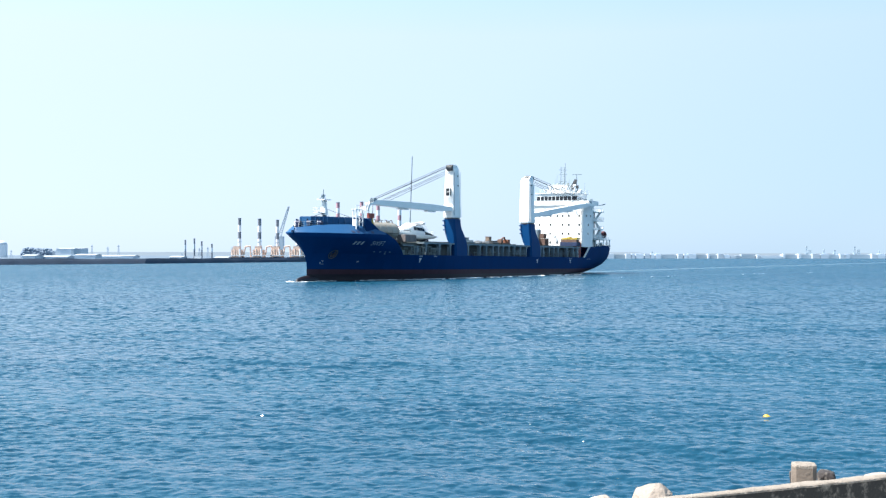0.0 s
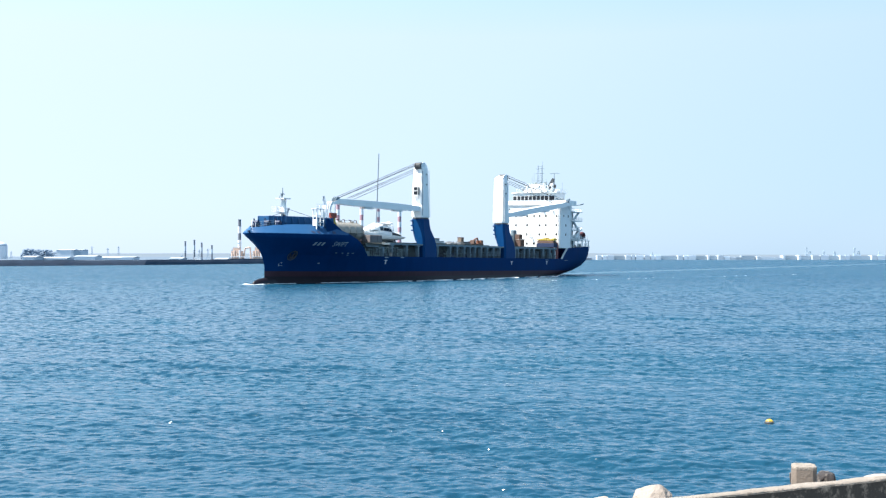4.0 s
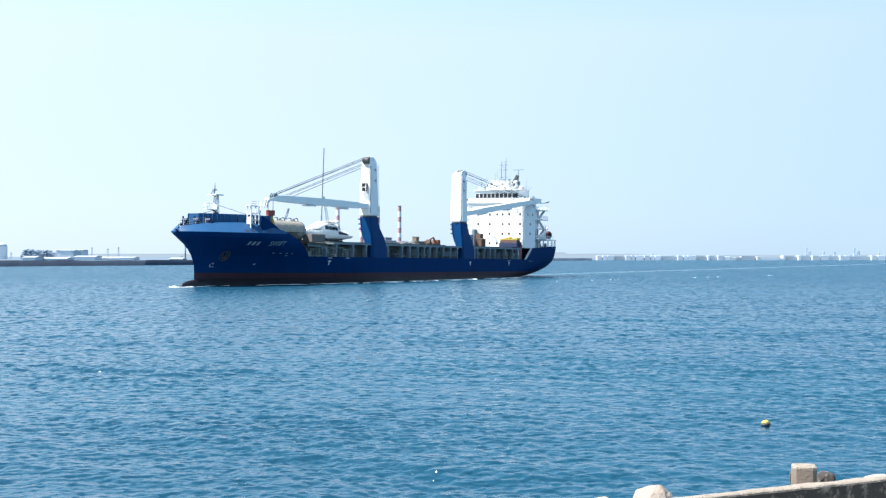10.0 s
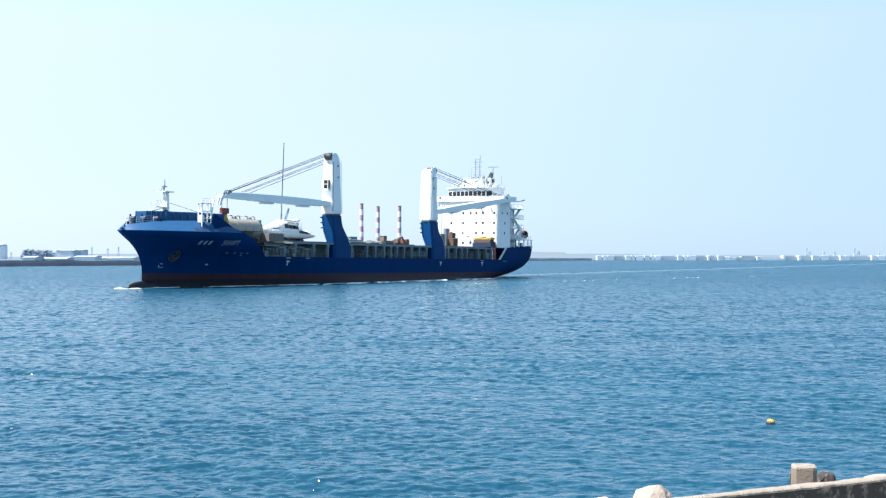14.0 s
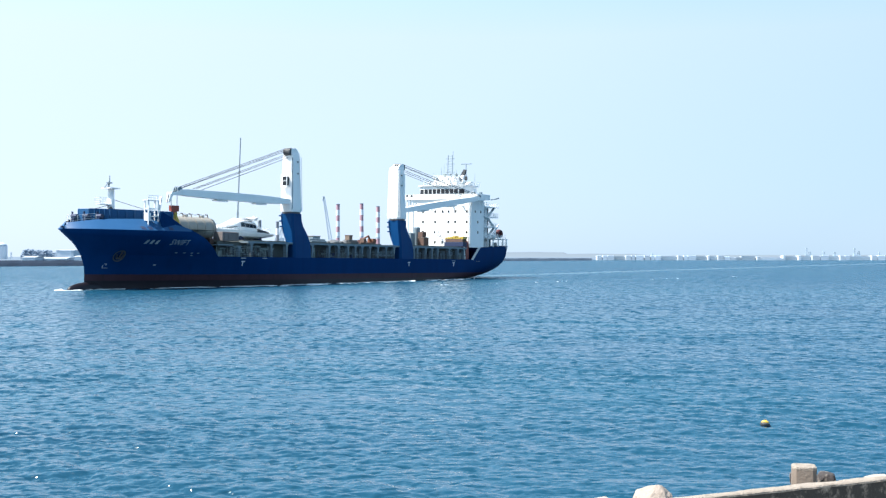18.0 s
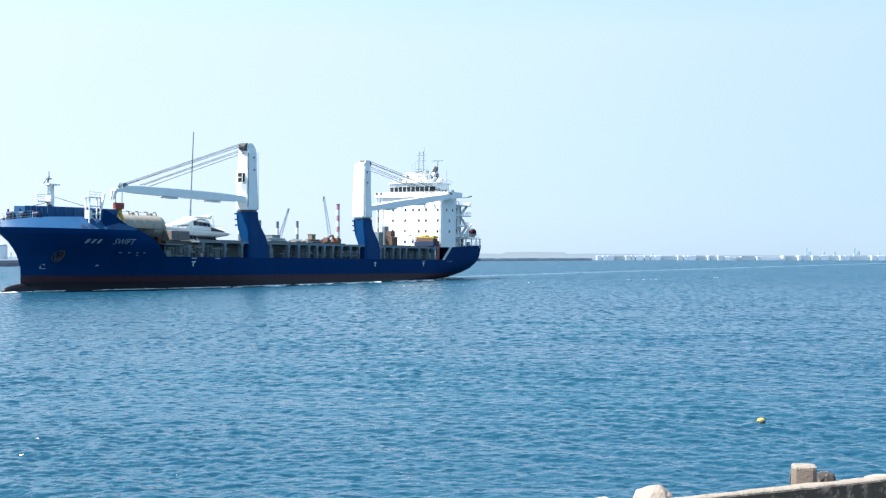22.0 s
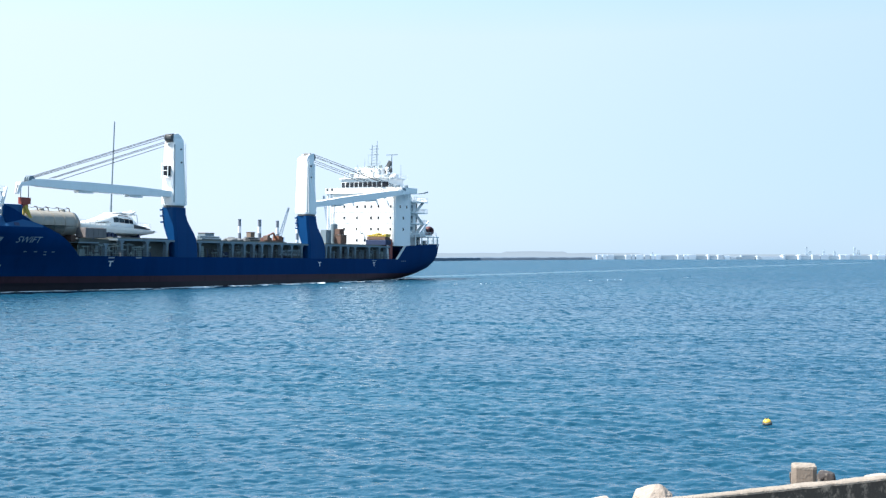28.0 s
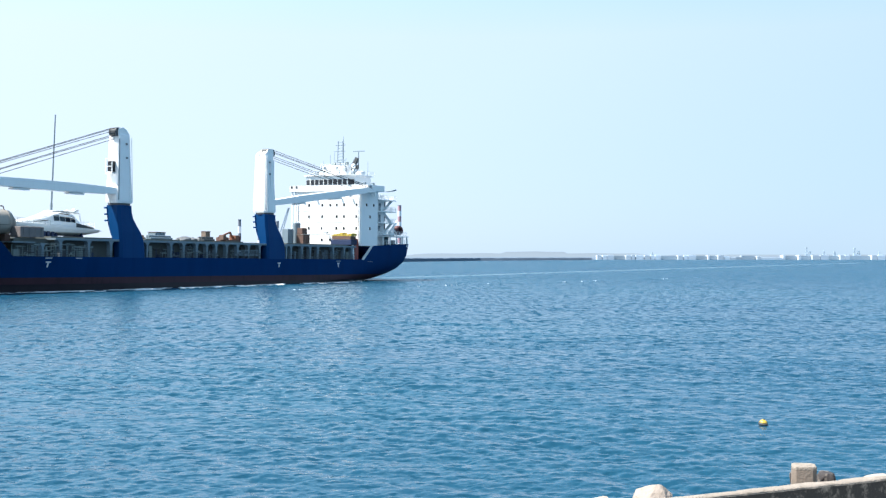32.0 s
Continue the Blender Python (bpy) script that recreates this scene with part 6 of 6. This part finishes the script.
    # harbour light towers on the sea wall
    for px, top, w in ((1427, 440.5, 2.2), (1433, 447, 3.5), (1458, 446, 2.0), (1477, 447.5, 2.5), (1512, 441, 2.2), (1519, 446, 3.2), (1154, 449, 2.0), (1556, 447.5, 1.4)):
        d = 1652
        t = thing("light_tower", "small dark tower on the sea wall", "tower", "towers on the sea wall")
        a = far(px, top, d)
        z0 = far(px, 452.2, d).z
        bm = bmesh.new()
        for sx in (-0.6, 0.6):
            beam(bm, (a.x + sx * w, d, z0), (a.x + sx * w * 0.4, d, a.z), 0.5)
        beam(bm, (a.x - 0.5 * w, d, z0 + 1), (a.x + 0.4 * w, d, a.z - 1), 0.35)
        part("legs", bm, "far_grey", t)
        bm = bmesh.new()
        box(bm, a.x - 0.55 * w, a.x + 0.55 * w, d - 1, d + 1, a.z - 0.5, a.z + 0.9)
        part("lantern", bm, "far_grey", t)
        bm = bmesh.new()
        box(bm, a.x - 0.9 * w, a.x + 0.9 * w, d - 1.4, d + 1.4, z0 - 1.0, z0 + 1.2)
        part("base", bm, "far_grey", t)
    # moored work boat
    t = thing("work_boat", "small pale work boat moored by the breakwater", "boat")
    a, d = far(348, 462, 1015), 1015
    bm = bmesh.new()
    loft(bm, [[(a.x - 9, d - 1, 0), (a.x + 9, d - 1, 0), (a.x + 9, d + 2, 0), (a.x - 9, d + 2, 0)], [(a.x - 10, d - 1.5, 2.2), (a.x + 10.5, d - 1.5, 2.2), (a.x + 10.5, d + 2.5, 2.2), (a.x - 10, d + 2.5, 2.2)]])
    part("hull", bm, "far_grey", t)
    bm = bmesh.new()
    box(bm, a.x - 2, a.x + 4, d - 0.8, d + 1.8, 2.2, 4.6)
    part("cabin", bm, "stack_white", t)


make_far_buildings()


def make_trees():
    rng = random.Random(8)
    for px, top, w in ((51, 441, 17), (60, 441.5, 15), (70, 443, 14), (82, 442, 17), (95, 446.5, 16)):
        d = 1250
        t = thing("tree", "dark clump of broad-leaved trees on the far shore", "tree", "far trees")
        a = far(px, top, d)
        w_m = w * d / 2000
        bm = bmesh.new()
        for i in range(3):
            beam(bm, (a.x + (i - 1) * w_m * 0.3, d, 2), (a.x + (i - 1) * w_m * 0.35, d, a.z * 0.6), 0.6, 0.6, 0.3, 0.3)
        part("trunk", bm, "stack_brown", t)
        bm = bmesh.new()
        for i in range(170):
            u = rng.uniform(-0.62, 0.62)
            x, z = a.x + u * w_m, rng.uniform(2.5, 3.5 + (a.z - 4.6) * (1 - 1.2 * u * u))
            blob(bm, (x, d + rng.uniform(-3, 3), z), (rng.uniform(1.8, 2.8),) * 2 + (rng.uniform(1.2, 1.9),), 0.3, 2, i + px)
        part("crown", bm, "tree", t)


make_trees()


# ---------------------------------------------------------------- near shore: parapet, post, boulders, float
LIFT = 0.35        # the quay's height over the first survey


def make_near():
    a, b = Vector((2.31, 11.39, 0)), Vector((4.92, 12.55, 0))
    d = (b - a).normalized()
    n = Vector((-d.y, d.x, 0))
    a = a - n * 0.34
    o = a - d * 6.0
    wall = thing("parapet", "weathered concrete sea parapet, its sunlit top coloured pale, its shaded face dark", "wall", kind="structure")
    rng = random.Random(2)

    def sheet(bm, length, rows, steps):
        """Skin over a cross-section (across, height) swept along the wall with a worn, uneven surface."""
        grid = []
        for i in range(steps + 1):
            s = length * i / steps
            ring = []
            for u, z in rows:
                j = noise.noise(Vector((s * 2.3, u * 4, z * 3))) * 0.006 + noise.noise(Vector((s * 9, u * 9, z * 9))) * 0.006
                p = o + d * s + n * (u + j)
                ring.append(bm.verts.new((p.x, p.y, z + j + LIFT)))
            grid.append(ring)
        for p, q in zip(grid, grid[1:]):
            for i in range(len(rows) - 1):
                bm.faces.new((p[i], p[i + 1], q[i + 1], q[i]))
        return bm

    # one concrete in two tones: shade painted on the face, sun on the coping
    bm = bmesh.new()
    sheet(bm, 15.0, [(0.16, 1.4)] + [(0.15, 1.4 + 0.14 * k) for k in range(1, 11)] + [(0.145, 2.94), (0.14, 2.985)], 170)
    part("wall_face", bm, "parapet", wall, "wall face coloured dark for shade, with pale patches", smooth=True)
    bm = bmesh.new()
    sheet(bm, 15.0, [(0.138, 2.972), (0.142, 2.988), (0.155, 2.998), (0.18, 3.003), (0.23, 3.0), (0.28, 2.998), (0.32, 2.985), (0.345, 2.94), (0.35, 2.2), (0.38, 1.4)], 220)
    part("coping", bm, "concrete", wall, "concrete coping coloured pale for its sunlit top", smooth=True)

    # mooring post: eight-sided, chipped, the sun on its top put in as paler concrete
    post = thing("mooring_post", "short eight-sided weathered concrete post behind the parapet", "post")
    c = far(1421.5, 838, 13.0)

    def ring_at(z, r, worn):
        out = []
        for x, y in ((-0.68, -1), (0.0, -1.01), (0.68, -1), (1, -0.68), (1, 0), (1, 0.68), (0.68, 1), (0, 1), (-0.68, 1), (-1, 0.68), (-1, 0), (-1, -0.68)):
            v = Matrix.Rotation(radians(-13), 2) @ Vector((x, y)) * r
            j = worn * noise.noise(Vector((x * 2, y * 2, z * 7)))
            out.append((c.x + v.x * (1 + j), 13.0 + v.y * (1 + j), z + LIFT + 0.4 * worn * noise.noise(Vector((x * 3, y * 3, 5)))))
        return out
    bm = bmesh.new()
    loft(bm, [ring_at(z, r, 0.05) for z, r in ((1.5, 0.139), (2.2, 0.137), (2.5, 0.136), (2.7, 0.135), (2.85, 0.134), (2.95, 0.133), (2.975, 0.131))])
    shaft = part("shaft", bm, "post", post)
    bm = bmesh.new()
    loft(bm, [ring_at(z, r, 0.05) for z, r in ((2.972, 0.133), (2.99, 0.134), (3.008, 0.129), (3.012, 0.110))])
    part("cap", bm, "concrete", post, "chipped top coloured paler as if sunlit")
    # boulders of the revetment
    spots = [(1152, 892, 12.6, 0.30, 0.22, 0.215, "large pale boulder on the revetment"), (1062, 900, 12.4, 0.19, 0.2, 0.16, "pale boulder at the water side of the wall"),
             (1461, 847, 13.2, 0.118, 0.15, 0.125, "pale stone beside the post, coloured dark for its shaded bottom"), (1404, 846, 13.4, 0.045, 0.08, 0.17, "small dark stone behind the post"),
             (1558, 853, 13.0, 0.21, 0.2, 0.11, "broad pale stone behind the parapet"), (1230, 915, 12.9, 0.26, 0.25, 0.2, "boulder low on the revetment"),
             (1330, 900, 13.2, 0.28, 0.25, 0.2, "boulder low on the revetment"), (1100, 940, 12.2, 0.25, 0.25, 0.2, "boulder low on the revetment")]
    for i, (px, py, dist, sx, sy, sz, label) in enumerate(spots):
        c = far(px, py, dist)
        bm = bmesh.new()
        rk = random.Random(20 + i)
        for k in range(22):     # a broken block: the hull of scattered corners, then chipped
            v = Vector((rk.uniform(-1, 1), rk.uniform(-1, 1), rk.uniform(-1, 1))).normalized() * rk.uniform(0.85, 1.12)
            bm.verts.new((v.x * sx, v.y * sy, v.z * sz * (0.8 if v.z > 0 else 1)))
        if i == 0:                                  # a blunt peak
            bm.verts.new((sx * 0.3, 0, sz * 1.05))
            bm.verts.new((-sx * 0.35, 0, sz * 0.85))
        hull = bmesh.ops.convex_hull(bm, input=bm.verts[:])
        bmesh.ops.delete(bm, geom=list({g for g in hull["geom_interior"] + hull["geom_unused"] if isinstance(g, bmesh.types.BMVert)}), context='VERTS')
        bmesh.ops.subdivide_edges(bm, edges=bm.edges[:], cuts=5, use_grid_fill=True, smooth=0.12)
        for k in range(1):
            bmesh.ops.smooth_vert(bm, verts=bm.verts[:], factor=0.5, use_axis_x=True, use_axis_y=True, use_axis_z=True)
        for v in bm.verts:
            q = v.co * 9 + Vector((i * 5.0, 0, 0))
            v.co *= 1 + 0.05 * noise.noise(q) + 0.03 * noise.noise(q * 2.7)
            v.co += c
        tagged(part("boulder", bm, "stone" if "dark" in label else "rock"), label, "boulder", "revetment boulders")
    # revetment slope below the boulders and the promenade behind the parapet
    bm = bmesh.new()
    grid = []
    for i in range(70):
        s = -2 + 18.0 * i / 69
        row = []
        for k, (u, z) in enumerate(((0.5, 2.35), (1.2, 2.25), (2.0, 1.9), (3.2, 1.1), (4.4, 0.3), (5.6, -0.6))):
            p = o + d * s + n * u
            j = 0.22 * noise.noise(Vector((s * 1.5, u * 1.5, 2)))
            row.append(bm.verts.new((p.x, p.y, z - 0.25 + LIFT + j)))
        grid.append(row)
    for p, q in zip(grid, grid[1:]):
        for i in range(5):
            bm.faces.new((p[i], p[i + 1], q[i + 1], q[i]))
    tagged(part("revetment", bm, "rock"), "rough rock slope down to the water", "revetment", kind="structure")
    bm = bmesh.new()
    p0, p1 = o - d * 60 - n * 0.0, o + d * 60 - n * 0.0
    q0, q1 = p0 - n * 60, p1 - n * 60
    m0, m1 = p0 - n * 7, p1 - n * 7
    vs = [bm.verts.new((p.x, p.y, z + LIFT)) for p, z in ((p0, 1.9), (p1, 1.9), (m1, 3.4), (m0, 3.4), (q1, 3.85), (q0, 3.85))]
    bm.faces.new((vs[0], vs[1], vs[2], vs[3]))
    bm.faces.new((vs[3], vs[2], vs[4], vs[5]))
    tagged(part("pavement", bm, "paving"), "sloping promenade behind the parapet", "pavement", kind="structure")


make_near()


def make_float():
    t = thing("marker_buoy", "small yellow round float with a dark waterline, bobbing", "buoy")
    def turned(rows):
        bm = bmesh.new()
        return loft(bm, [[(r * math.cos(2 * math.pi * i / 24), r * math.sin(2 * math.pi * i / 24), z) for i in range(24)] for r, z in rows])
    part("float", turned(((0.140, 0.035), (0.135, 0.06), (0.118, 0.09), (0.092, 0.115), (0.062, 0.132), (0.030, 0.14), (0.004, 0.142))), "buoy", t, smooth=True)
    part("bowl", turned(((0.05, -0.13), (0.115, -0.10), (0.155, -0.04), (0.168, 0.0), (0.166, 0.022), (0.150, 0.038))), "dark", t, "black wet lower half", smooth=True)
    bm = bmesh.new()
    tube(bm, (0, 0, 0.135), (0, 0, 0.175), 0.022)
    part("eye", bm, "dark", t)
    bm = bmesh.new()
    loft(bm, [[(r * math.cos(2 * math.pi * i / 24), r * math.sin(2 * math.pi * i / 24), z) for i in range(24)] for r, z in ((0.1385, 0.05), (0.1415, 0.054), (0.1375, 0.06))], caps=False)
    part("band", bm, "rust", t)
    return t


float_buoy = make_float()


# ---------------------------------------------------------------- what moves
def motions():
    times = [i * 1.0 for i in range(33)]
    rows = [(t, on_ship(t)) for t in times]
    walk(ship, rows)
    for ob in riders:
        walk(ob, rows)
    flat = [(t, on_ship(t, True)) for t in times]
    for ob in foams:
        walk(ob, flat)
    walk(sea, [(t, pose(-0.75 * (t - 16), -0.3 * (t - 16), 0)) for t in (0, 8, 16, 24, 32)])
    bob = ((0, 1356, 741), (1, 1361, 745), (2, 1363, 744), (3.5, 1363, 747), (5.5, 1358, 746), (8, 1357, 747), (9, 1354, 746), (10, 1354, 748), (11, 1352, 748), (12, 1366, 749), (13, 1367, 745),
           (14, 1363, 746), (15, 1358, 748), (17, 1360, 746), (18, 1353, 748), (19, 1356, 746), (20, 1352, 748), (21, 1350, 747), (22, 1346, 744), (23, 1352, 752), (24, 1353, 747), (25, 1347, 748),
           (26.5, 1350, 747), (28, 1357, 747), (29, 1354, 745), (30, 1351, 746), (31, 1354, 749), (32, 1350, 748))
    sunk = {0: -0.06, 9: 0.0, 11: 0.01, 13: -0.045, 23: 0.02, 31: 0.0}     # lower in the water when a wave passes
    out = []
    for i, (t, px, py) in enumerate(bob):
        z = sunk.get(t, 0.05)
        c = far(px, py, 38.3)
        k = (EYE[2] - z - 0.05) / (EYE[2] - c.z)       # where the line of sight meets that height
        out.append((t, pose(c.x * k, 38.3 * k, z, 10 * math.sin(i * 1.7), 12 * math.cos(i * 2.3), 0)))
    walk(float_buoy, out)


motions()
